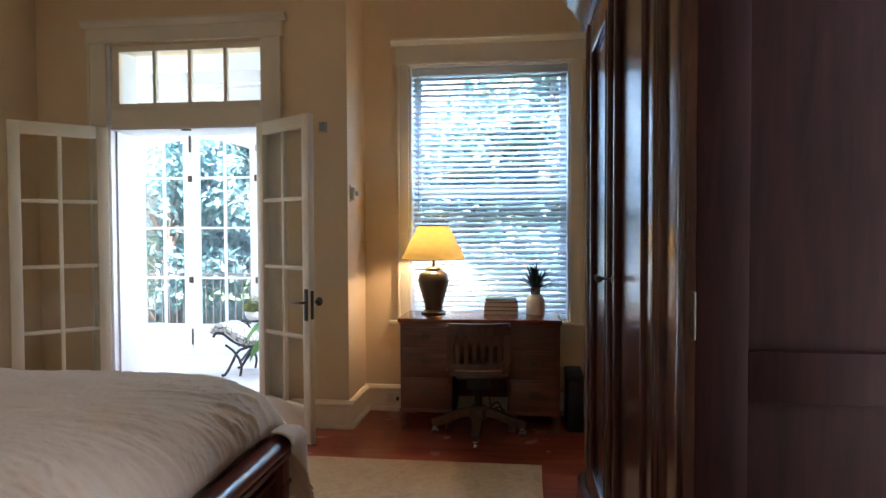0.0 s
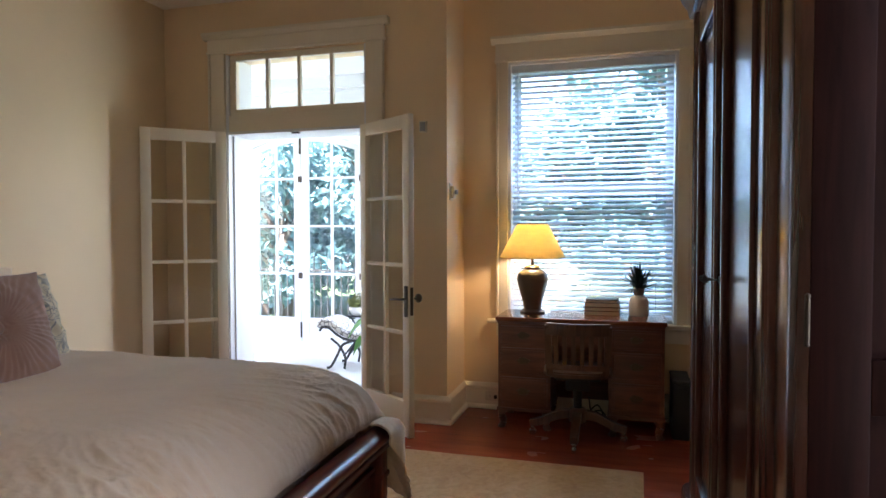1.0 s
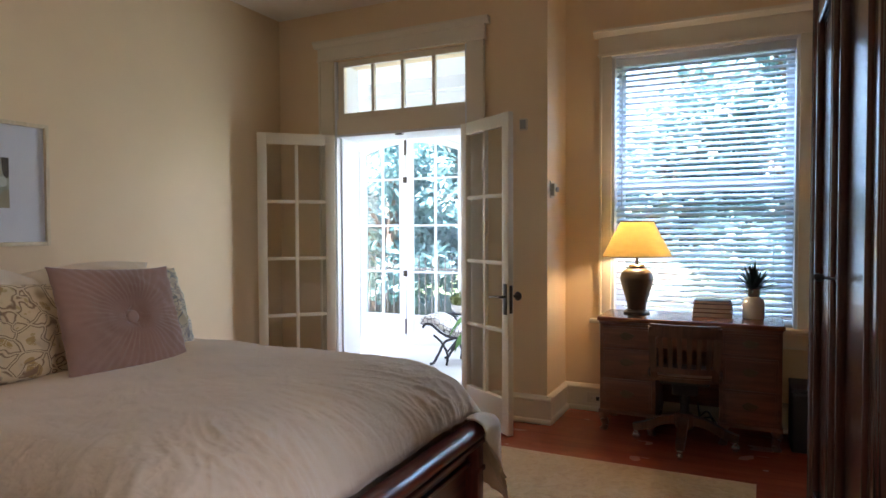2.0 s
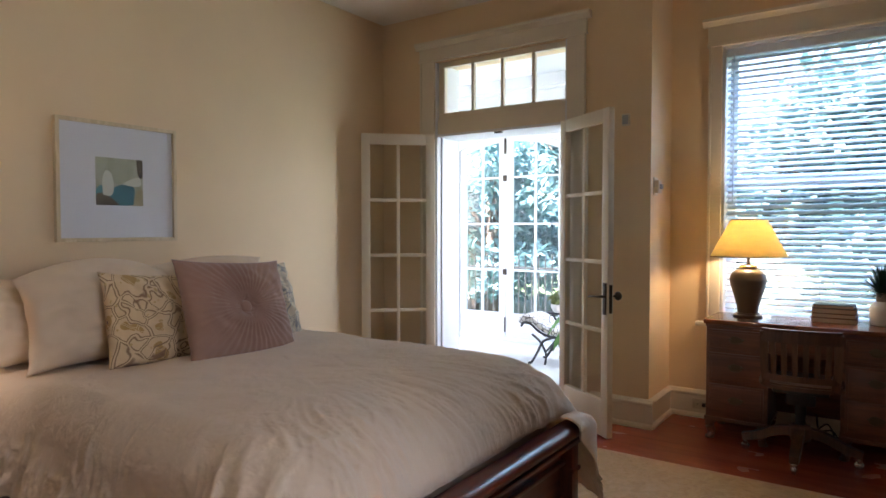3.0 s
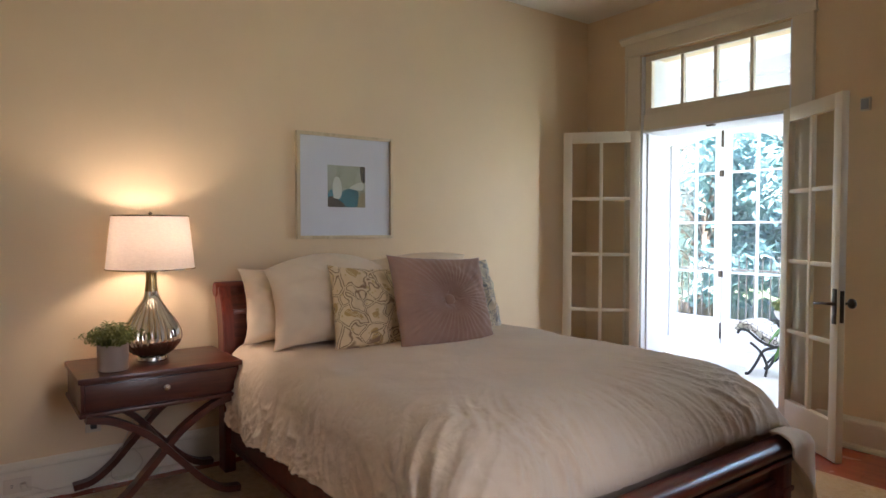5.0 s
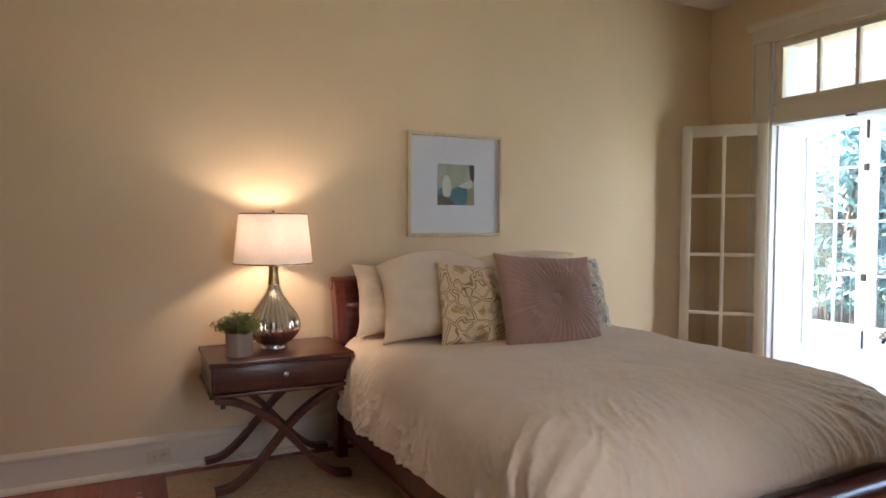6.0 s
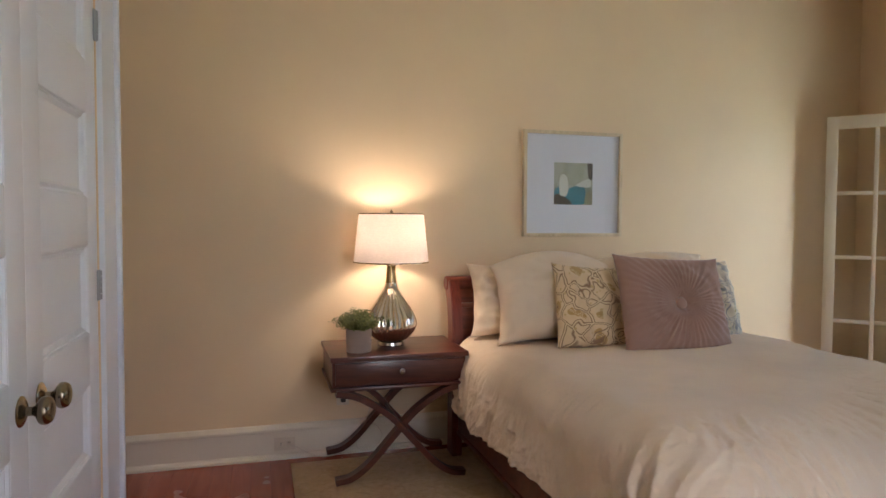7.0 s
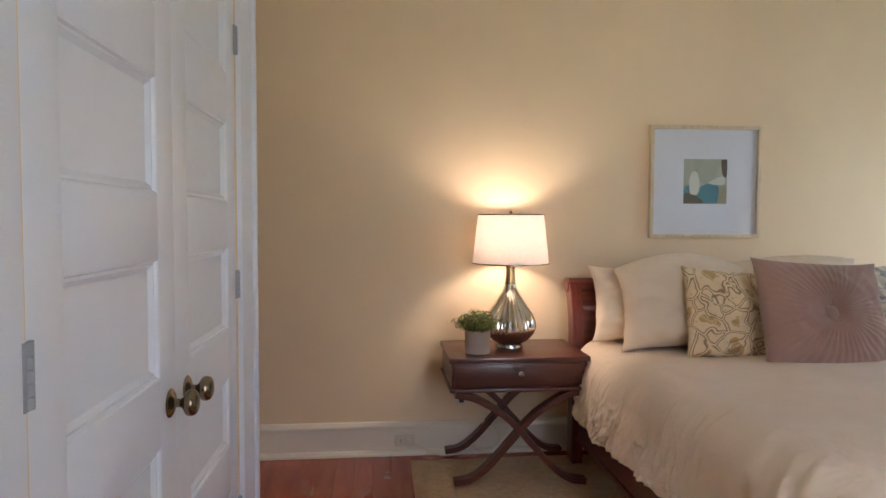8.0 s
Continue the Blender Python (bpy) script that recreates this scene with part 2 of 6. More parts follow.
def paisley(name, ground, inks, swirl=7.5):
    """Printed cotton: scrolling leaf shapes in several inks on a pale ground."""
    m, t, b = nodes_of(name)
    v = mapping(t, (1, 1, 1))
    warp = t.nodes.new("ShaderNodeTexNoise")
    warp.inputs["Scale"].default_value, warp.inputs["Detail"].default_value = 5.0, 1.5
    t.links.new(v, warp.inputs["Vector"])
    mv = t.nodes.new("ShaderNodeVectorMath")
    mv.operation = "MULTIPLY_ADD"
    mv.inputs[1].default_value = (0.16, 0.16, 0.16)
    t.links.new(warp.outputs["Color"], mv.inputs[0])
    t.links.new(v, mv.inputs[2])
    col = None
    for k, (ink, sc, lo, hi) in enumerate(inks):
        w = t.nodes.new("ShaderNodeTexVoronoi")
        w.feature = "DISTANCE_TO_EDGE" if k % 2 else "F1"
        w.inputs["Scale"].default_value = sc
        t.links.new(mv.outputs[0], w.inputs["Vector"])
        mask = ramp(t, w.outputs["Distance"], [(lo, (0, 0, 0)), (lo + 0.02, (1, 1, 1)), (hi, (1, 1, 1)), (hi + 0.02, (0, 0, 0))])
        col = mix(t, mask, ground if col is None else col, ink)
    t.links.new(col, b.inputs["Base Color"])
    b.inputs["Roughness"].default_value = 0.9
    b.inputs["Sheen Weight"].default_value = 0.2
    bump(t, b, noise_tex(t, v, 8, 5), 0.25, 0.02)
    return m


PAISLEY = paisley("paisley_print", (0.80, 0.63, 0.39), [((0.56, 0.36, 0.14), 9.0, 0.14, 0.36), ((0.80, 0.64, 0.40), 15.0, 0.02, 0.06), ((0.28, 0.15, 0.08), 9.0, 0.06, 0.13), ((0.34, 0.21, 0.12), 9.0, 0.02, 0.055), ((0.62, 0.46, 0.22), 24.0, 0.0, 0.16)])
PAISLEY_GREY = paisley("grey_leaf_print", (0.72, 0.64, 0.48), [((0.42, 0.41, 0.37), 8.0, 0.17, 0.28), ((0.30, 0.31, 0.31), 12.0, 0.03, 0.07), ((0.50, 0.42, 0.20), 11.0, 0.05, 0.15), ((0.25, 0.25, 0.24), 8.0, 0.015, 0.035)])


def art_print(name):
    """Soft abstract picture: sage and cream washes over a teal ground."""
    m, t, b = nodes_of(name)
    v = mapping(t)
    n1 = noise_tex(t, v, 9, 3, 0.5, 0.8)
    col = ramp(t, n1, [(0.3, (0.30, 0.30, 0.22)), (0.5, (0.42, 0.43, 0.33)), (0.7, (0.5, 0.5, 0.42))])
    t.links.new(col, b.inputs["Base Color"])
    b.inputs["Roughness"].default_value = 0.7
    return m


ART_BASE = art_print("abstract_wash")
ART_TEAL = paint("teal_ink", (0.07, 0.22, 0.26), 0.7, 0.35, 40, 0.05)
ART_DARK = paint("umber_ink", (0.11, 0.09, 0.07), 0.7, 0.4, 40, 0.05)
ART_CREAM = paint("cream_ink", (0.66, 0.66, 0.58), 0.7, 0.12, 40, 0.05)
ART_SAND = paint("sand_ink", (0.38, 0.32, 0.2), 0.7, 0.2, 40, 0.05)


# ---- building helpers ----
def box_bm(x0, x1, y0, y1, z0, z1, bevel=0.0, seg=2):
    bm = bmesh.new()
    bmesh.ops.create_cube(bm, size=1)
    for v in bm.verts:
        v.co = Vector(((x0 + x1) / 2 + v.co.x * (x1 - x0), (y0 + y1) / 2 + v.co.y * (y1 - y0), (z0 + z1) / 2 + v.co.z * (z1 - z0)))
    if bevel:
        bmesh.ops.bevel(bm, geom=bm.edges[:], offset=bevel, segments=seg, affect="EDGES", profile=0.6)
    return bm


def merged(*bms):
    out = bms[0]
    for b in bms[1:]:
        me = bpy.data.meshes.new("tmp")
        b.to_mesh(me)
        out.from_mesh(me)
        bpy.data.meshes.remove(me)
        b.free()
    return out


def moved(bm, m):
    bm.transform(m)
    return bm


def lathe(profile, seg=32, flute=0, depth=0.0, band=None):
    """A turned body from (radius, height) pairs; flute: vertical ribs of that depth within the band of heights."""
    bm = bmesh.new()
    rings = []
    for r, z in profile:
        ring = []
        for i in range(seg):
            a = 2 * math.pi * i / seg
            rr = r
            if flute and band and band[0] < z < band[1]:
                w = math.sin(math.pi * (z - band[0]) / (band[1] - band[0]))
                rr *= 1 + depth * w * (abs(math.cos(flute * a / 2)) - 0.6)
            ring.append(bm.verts.new((rr * math.cos(a), rr * math.sin(a), z)))
        rings.append(ring)
    for a, b in zip(rings, rings[1:]):
        for i in range(seg):
            bm.faces.new((a[i], a[(i + 1) % seg], b[(i + 1) % seg], b[i]))
    for ring, flip in ((rings[0], True), (rings[-1], False)):
        if profile[0 if flip else -1][0] > 1e-4:
            bm.faces.new(ring[::-1] if flip else ring)
    bmesh.ops.recalc_face_normals(bm, faces=bm.faces[:])
    return bm


def smooth_profile(points, n=6):
    """Catmull-Rom through a few (radius, height) pairs."""
    p = [Vector(q) for q in points]
    p = [p[0] * 2 - p[1]] + p + [p[-1] * 2 - p[-2]]
    out = []
    for i in range(1, len(p) - 2):
        for k in range(n):
            t = k / n
            out.append(0.5 * ((2 * p[i]) + (p[i + 1] - p[i - 1]) * t + (2 * p[i - 1] - 5 * p[i] + 4 * p[i + 1] - p[i + 2]) * t * t + (3 * p[i] - p[i - 1] - 3 * p[i + 1] + p[i + 2]) * t ** 3))
    out.append(p[-2])
    return [tuple(max(q[0], 0) if j == 0 else q[j] for j in range(len(q))) for q in out]


def spline(points, n=8):
    p = [Vector(q) for q in points]
    p = [p[0] * 2 - p[1]] + p + [p[-1] * 2 - p[-2]]
    out = []
    for i in range(1, len(p) - 2):
        for k in range(n):
            t = k / n
            out.append(0.5 * ((2 * p[i]) + (p[i + 1] - p[i - 1]) * t + (2 * p[i - 1] - 5 * p[i] + 4 * p[i + 1] - p[i + 2]) * t * t + (3 * p[i] - p[i - 1] - 3 * p[i + 1] + p[i + 2]) * t ** 3))
    out.append(p[-2])
    return out


def sweep(points, radius, seg=8, taper=None, flat=None, up=(0, 0, 1)):
    """A bar along a line of points. flat: (half width, half height) for a square bar."""
    bm = bmesh.new()
    pts = [Vector(p) for p in points]
    rings = []
    for i, p in enumerate(pts):
        d = (pts[min(i + 1, len(pts) - 1)] - pts[max(i - 1, 0)]).normalized()
        side = d.cross(Vector(up))
        if side.length < 1e-4:
            side = d.cross(Vector((1, 0, 0)))
        side.normalize()
        top = side.cross(d).normalized()
        k = 1 if taper is None else taper[0] + (taper[1] - taper[0]) * i / (len(pts) - 1)
        ring = []
        if flat:
            for sx, sz in ((-1, -1), (1, -1), (1, 1), (-1, 1)):
                ring.append(bm.verts.new(p + side * flat[0] * sx * k + top * flat[1] * sz * k))
        else:
            for j in range(seg):
                a = 2 * math.pi * j / seg
                ring.append(bm.verts.new(p + (side * math.cos(a) + top * math.sin(a)) * radius * k))
        rings.append(ring)
    n = len(rings[0])
    for a, b in zip(rings, rings[1:]):
        for j in range(n):
            bm.faces.new((a[j], a[(j + 1) % n], b[(j + 1) % n], b[j]))
    bm.faces.new(rings[0][::-1])
    bm.faces.new(rings[-1])
    bmesh.ops.recalc_face_normals(bm, faces=bm.faces[:])
    return bm


def extruded(outline, axis, a, b, bevel=0.0):
    """A prism: outline of (u, v) pairs in the plane across the axis, from a to b along it."""
    put = {"x": lambda u, v, w: (w, u, v), "y": lambda u, v, w: (u, w, v), "z": lambda u, v, w: (u, v, w)}[axis]
    bm = bmesh.new()
    lo = [bm.verts.new(put(u, v, a)) for u, v in outline]
    hi = [bm.verts.new(put(u, v, b)) for u, v in outline]
    n = len(outline)
    for i in range(n):
        bm.faces.new((lo[i], lo[(i + 1) % n], hi[(i + 1) % n], hi[i]))
    bm.faces.new(lo[::-1])
    bm.faces.new(hi)
    bmesh.ops.recalc_face_normals(bm, faces=bm.faces[:])
    if bevel:
        bmesh.ops.bevel(bm, geom=[e for e in bm.edges if e.calc_face_angle(0) > 0.6], offset=bevel, segments=2, affect="EDGES")
    return bm


def mesh_of(name, bm, material, smooth=True):
    me = bpy.data.meshes.new(name)
    bm.normal_update()
    bm.to_mesh(me)
    bm.free()
    me.materials.append(material)
    if smooth:
        me.shade_smooth()
        me.set_sharp_from_angle(angle=radians(38))
    return me


def part(name, bm, material, parent, label="", smooth=True):
    """One mesh object under a thing or a part, in the coordinates of the thing."""
    me = bm if isinstance(bm, bpy.types.Mesh) else mesh_of(name, bm, material, smooth)
    ob = new(name, me)
    ob.parent = parent
    if parent.parent is not None:
        ob.matrix_parent_inverse = Matrix.Identity(4)
    if label:
        ob["label"] = label
    return ob


def thing(name, loc, label, category, group="", rz=0.0, kind=""):
    ob = new(name)
    ob.empty_display_size = 0.05
    ob.location, ob.rotation_euler = loc, (0, 0, radians(rz))
    return tagged(ob, label, category, group, kind)


def solid(name, bm, material, label="", category="", kind="structure", group="", smooth=False):
    return tagged(new(name, mesh_of(name, bm, material, smooth)), label, category, group, kind)


def wall_with_holes(axis, near, far, a0, a1, z0, z1, holes):
    """A wall slab that runs along an axis ('x' or 'y') from a0 to a1, with openings (b0, b1, zb, zt) that go through it."""
    bms = []

    def slab(u0, u1, w0, w1):
        if u1 - u0 > 1e-4 and w1 - w0 > 1e-4:
            bms.append(box_bm(u0, u1, near, far, w0, w1) if axis == "x" else box_bm(near, far, u0, u1, w0, w1))
    cuts = sorted(holes)
    at = a0
    for b0, b1, zb, zt in cuts:
        slab(at, b0, z0, z1)
        slab(b0, b1, z0, zb)
        slab(b0, b1, zt, z1)
        at = b1
    slab(at, a1, z0, z1)
    return merged(*bms)


# ---- the room's shell ----
BW, DW, WW, RW, CW = -3.325, 4.095, 4.573, 1.12, -0.68      # bed wall, door wall, window wall, right wall, closet wall
CEILING = 3.07
DX0, DX1, DTOP = -2.775, -1.62, 2.094                       # doorway to the sunroom
TX0, TX1, TZ0, TZ1 = -2.745, -1.585, 2.215, 2.675           # transom opening
WX0, WX1, WZ0, WZ1 = -0.69, 0.50, 0.665, 2.585              # bedroom window opening
THICK = 4.40                                                # outer face of the door wall
SX0, SX1, SY1, SCEIL = -4.75, -1.12, 6.45, 3.07             # sunroom
CORNER = -1.03

solid("wall_west", box_bm(BW - 0.2, BW, -2.3, THICK, 0, CEILING + 0.1), WALL, "cream painted plaster wall behind the bed", "wall")
solid("wall_door", wall_with_holes("x", DW, THICK, BW, CORNER, 0, CEILING + 0.1, [(DX0, DX1, 0, TZ1)]), WALL,
      "cream plaster wall with double doorway and transom", "wall")
solid("door_head", box_bm(DX0, DX1, DW + 0.004, THICK - 0.004, DTOP, TZ0), TRIM, "cream painted bar between doorway and transom", "door frame")
solid("wall_return", box_bm(CORNER - 0.25, CORNER, THICK, WW + 0.24, 0, CEILING + 0.1), WALL, "short cream return wall beside the window bay", "wall")
solid("wall_window", wall_with_holes("x", WW, WW + 0.24, CORNER, RW + 0.2, 0, CEILING + 0.1, [(WX0, WX1, WZ0, WZ1)]), WALL,
      "cream plaster wall round the desk window", "wall")
EWY0, EWY1, EWZ0, EWZ1 = 0.66, 1.08, 0.50, 2.40             # added unseen window beside the armoire, for fill light
solid("wall_east", wall_with_holes("y", RW, RW + 0.2, -0.88, WW, 0, CEILING + 0.1, [(EWY0, EWY1, EWZ0, EWZ1)]), WALL, "cream plaster wall behind the armoire", "wall")
CDX0, CDX1, CDTOP = -2.05, -0.65, 2.25                      # closet doorway
solid("wall_closet", wall_with_holes("x", CW - 0.2, CW, -2.28, RW, 0, CEILING + 0.1, [(CDX0, CDX1, 0, CDTOP)]), WALL, "cream plaster wall round the closet doors", "wall")
solid("wall_closet_back", box_bm(-2.28, RW, -2.3, -2.1, 0, CEILING + 0.1), WALL, "cream plaster back wall of the closet", "wall")
# this window is out of view, added to carry the fill lamp
win_e = thing("unseen_window", (0, 0, 0), "added unseen white window beside the armoire, for fill light", "window", kind="structure")
for y0, y1 in ((EWY0, EWY0 + 0.05), (EWY1 - 0.05, EWY1)):
    part("stile", box_bm(RW + 0.07, RW + 0.11, y0, y1, EWZ0 + 0.03, EWZ1, 0.003), WHITE, win_e)
for z0, z1 in ((EWZ0 + 0.03, EWZ0 + 0.085), (1.48, 1.525), (EWZ1 - 0.05, EWZ1)):
    part("rail", box_bm(RW + 0.071, RW + 0.109, EWY0 + 0.05, EWY1 - 0.05, z0, z1, 0.003), WHITE, win_e)
for z0, z1 in ((EWZ0 + 0.085, 1.48), (1.525, EWZ1 - 0.05)):
    pane_e = part("pane", box_bm(RW + 0.088, RW + 0.092, EWY0 + 0.05, EWY1 - 0.05, z0, z1), GLASS, win_e)
    pane_e.visible_shadow = False
part("window_sill", box_bm(RW - 0.04, RW + 0.11, EWY0, EWY1, EWZ0, EWZ0 + 0.03, 0.006), TRIM, win_e)
solid("wall_closet_side", box_bm(RW, RW + 0.2, -2.3, -0.88, 0, CEILING + 0.1), WALL, "cream plaster side wall of the closet", "wall")
solid("wall_closet_end", box_bm(-2.28, -2.08, -2.1, CW - 0.2, 0, CEILING + 0.1), WALL, "cream plaster end of the closet wall", "wall")
solid("wall_south", box_bm(BW, -2.08, -2.3, -2.1, 0, CEILING + 0.1), WALL, "cream plaster wall at the passage's end", "wall")
solid("ceiling", box_bm(BW, RW, -2.1, DW, CEILING, CEILING + 0.1), CEIL, "pale cream plaster ceiling", "ceiling")
solid("ceiling_bay", box_bm(CORNER, RW, DW, WW, CEILING, CEILING + 0.1), CEIL, "pale cream plaster ceiling of the window bay", "ceiling")
floor = solid("floor", box_bm(BW - 0.2, RW + 0.2, -2.3, WW + 0.24, -0.12, -0.018), SUBFLOOR, "red-brown polished hardwood plank floor", "floor")


def baseboard(name, axis, face, a0, a1, sign, mitre0=0.0, mitre1=0.0):
    """Tall baseboard with a rounded cap and a shoe moulding, along a wall's face; sign: towards the room."""
    d = sign
    outline = [(0, 0), (0.042 * d, 0), (0.042 * d, 0.014), (0.034 * d, 0.026), (0.02 * d, 0.031), (0.02 * d, 0.15), (0.025 * d, 0.153), (0.029 * d, 0.16), (0.029 * d, 0.171), (0.014 * d, 0.188), (0, 0.193)]
    if axis == "x":
        bm = extruded([(face + u, v) for u, v in outline], "x", a0, a1)
    else:
        bm = extruded([(face + u, v) for u, v in outline], "y", a0, a1)
    return solid(name, bm, TRIM, "cream painted baseboard with moulded cap", "baseboard", smooth=False)


baseboard("baseboard_west", "y", BW, -2.1, DW, 1)
baseboard("baseboard_door_west", "x", DW, BW, -2.93, -1)
baseboard("baseboard_door_east", "x", DW, -1.435, CORNER + 0.034, -1)
baseboard("baseboard_return", "y", CORNER, DW - 0.018, WW, 1)
baseboard("baseboard_window", "x", WW, CORNER, RW, -1)
baseboard("baseboard_east", "y", RW, 3.06, WW - 0.034, -1)
baseboard("baseboard_passage", "y", -2.28, -2.1, CW, -1)


def casing(name, y, x0, x1, top, width, head, z0=0.0):
    """Flat trim round an opening with a deep head board and a projecting cap."""
    t = thing(name, (0, 0, 0), "cream painted casing with a capped head board", "casing", kind="structure")
    for nm, a, b in (("side_board", x0 - width, x0), ("side_board", x1, x1 + width)):
        part(nm, box_bm(a, b, y - 0.024, y + 0.003, z0, top, 0.004), TRIM, t)
        part("edge_bead", box_bm(a if a < x0 else b - 0.018, (a if a < x0 else b - 0.018) + 0.018, y - 0.036, y - 0.02, z0, top, 0.005), TRIM, t)
    part("head_board", box_bm(x0 - width - 0.008, x1 + width + 0.008, y - 0.028, y + 0.003, top, top + head, 0.004), TRIM, t)
    part("head_cap", extruded([(y + 0.003, top + head), (y - 0.034, top + head), (y - 0.05, top + head + 0.022), (y - 0.06, top + head + 0.03), (y - 0.06, top + head + 0.048), (y + 0.003, top + head + 0.048)],
                              "x", x0 - width - 0.04, x1 + width + 0.04), TRIM, t, smooth=False)
    part("lower_bead", box_bm(x0 - width - 0.014, x1 + width + 0.014, y - 0.036, y + 0.003, top - 0.008, top + 0.01, 0.004), TRIM, t)
    return t


casing("door_casing", DW, DX0, DX1, 2.69, 0.135, 0.10)
casing("window_casing", WW, WX0, WX1, 2.59, 0.085, 0.13, 0.69)

# doorway lining and transom
lining = thing("door_lining", (0, 0, 0), "white painted deep lining of the doorway", "door frame", kind="structure")
part("jamb", box_bm(DX0 - 0.004, DX0 + 0.02, DW - 0.002, THICK + 0.01, 0, TZ1, 0.003), WHITE, lining)
part("jamb", box_bm(DX1 - 0.02, DX1 + 0.004, DW - 0.002, THICK + 0.01, 0, TZ1, 0.003), WHITE, lining)
part("stop", box_bm(DX0 + 0.02, DX0 + 0.034, DW + 0.05, DW + 0.09, 0, DTOP - 0.02, 0.002), WHITE, lining)
part("stop", box_bm(DX1 - 0.034, DX1 - 0.02, DW + 0.05, DW + 0.09, 0, DTOP - 0.02, 0.002), WHITE, lining)
part("head", box_bm(DX0 + 0.02, DX1 - 0.02, DW - 0.002, THICK + 0.01, DTOP - 0.02, DTOP + 0.002, 0.003), WHITE, lining)
part("ball_catch", box_bm(-2.23, -2.17, DW + 0.01, DW + 0.04, DTOP - 0.03, DTOP - 0.018, 0.002), BRONZE, lining)
part("threshold", extruded([(DW - 0.02, 0), (THICK + 0.02, 0), (THICK + 0.01, 0.014), (DW - 0.01, 0.014)], "x", DX0 + 0.02, DX1 - 0.02), FLOOR, lining)

transom = thing("transom_window", (0, 0, 0), "cream transom window of four clear panes", "window", kind="structure")
ty0, ty1 = DW + 0.02, DW + 0.062
part("rail", box_bm(DX0 + 0.02, DX1 - 0.02, ty0, ty1, TZ0, TZ0 + 0.05, 0.004), TRIM, transom)
part("rail", box_bm(DX0 + 0.02, DX1 - 0.02, ty0, ty1, TZ1 - 0.045, TZ1, 0.004), TRIM, transom)
part("stile", box_bm(DX0 + 0.02, DX0 + 0.076, ty0, ty1, TZ0 + 0.05, TZ1 - 0.045, 0.004), TRIM, transom)
part("stile", box_bm(DX1 - 0.024, DX1 - 0.02 + 0.016, ty0 + 0.001, ty1 - 0.001, TZ0 + 0.05, TZ1 - 0.045, 0.002), TRIM, transom)
gx0, gx1 = DX0 + 0.076, DX1 - 0.022
pw = (gx1 - gx0) / 4
for i in range(4):
    if i:
        part("muntin", box_bm(gx0 + i * pw - 0.013, gx0 + i * pw + 0.013, ty0 + 0.003, ty1 - 0.003, TZ0 + 0.05, TZ1 - 0.045, 0.004), TRIM, transom)
    p = part("pane", box_bm(gx0 + i * pw + 0.012, gx0 + (i + 1) * pw - 0.012, ty0 + 0.018, ty0 + 0.022, TZ0 + 0.05, TZ1 - 0.045), GLASS, transom)
    p.visible_shadow = False


def french_leaf(name, hinge, angle, mirror, label):
    """Glazed door leaf, 2 x 5 panes, that swings from its hinge edge at the origin along +x."""
    w, h, th = 0.585, 2.088, 0.04
    leaf_ob = thing(name, hinge, label, "door", "french door leaves", angle, "structure")
    s = mirror
    y0, y1 = (-th, 0) if s > 0 else (0, th)
    sw, tr, br = 0.07, 0.085, 0.235
    part("stile", box_bm(0, sw, y0, y1, 0.008, h, 0.003), TRIM, leaf_ob)
    part("stile", box_bm(w - sw, w, y0, y1, 0.008, h, 0.003), TRIM, leaf_ob)
    part("top_rail", box_bm(sw, w - sw, y0 + 0.001, y1 - 0.001, h - tr, h, 0.003), TRIM, leaf_ob)
    part("bottom_rail", box_bm(sw, w - sw, y0 + 0.001, y1 - 0.001, 0.008, br, 0.003), TRIM, leaf_ob)
    part("muntin", box_bm(w / 2 - 0.013, w / 2 + 0.013, y0 + 0.006, y1 - 0.006, br, h - tr, 0.006), TRIM, leaf_ob)
    rows = 4
    ph = (h - tr - br) / rows
    for k in range(1, rows):
        z = br + k * ph
        for a, b in ((sw, w / 2 - 0.012), (w / 2 + 0.012, w - sw)):
            part("muntin", box_bm(a, b, y0 + 0.007, y1 - 0.007, z - 0.013, z + 0.013, 0.006), TRIM, leaf_ob)
    for k in range(rows):
        for a, b in ((sw - 0.004, w / 2 - 0.01), (w / 2 + 0.01, w - sw + 0.004)):
            p = part("pane", box_bm(a, b, (y0 + y1) / 2 - 0.002, (y0 + y1) / 2 + 0.002, br + k * ph + 0.011, br + (k + 1) * ph - 0.011), GLASS, leaf_ob)
            p.visible_shadow = False
    return leaf_ob, w, th


leaf_w, w_, th_ = french_leaf("french_door", (DX0 + 0.005, DW - 0.03, 0), 180 + 43, -1, "open cream glazed door leaf beside the bed")
leaf_e, w_, th_ = french_leaf("french_door", (DX1 - 0.005, DW - 0.03, 0), -35.0, 1, "open cream glazed door leaf with dark bronze lever")


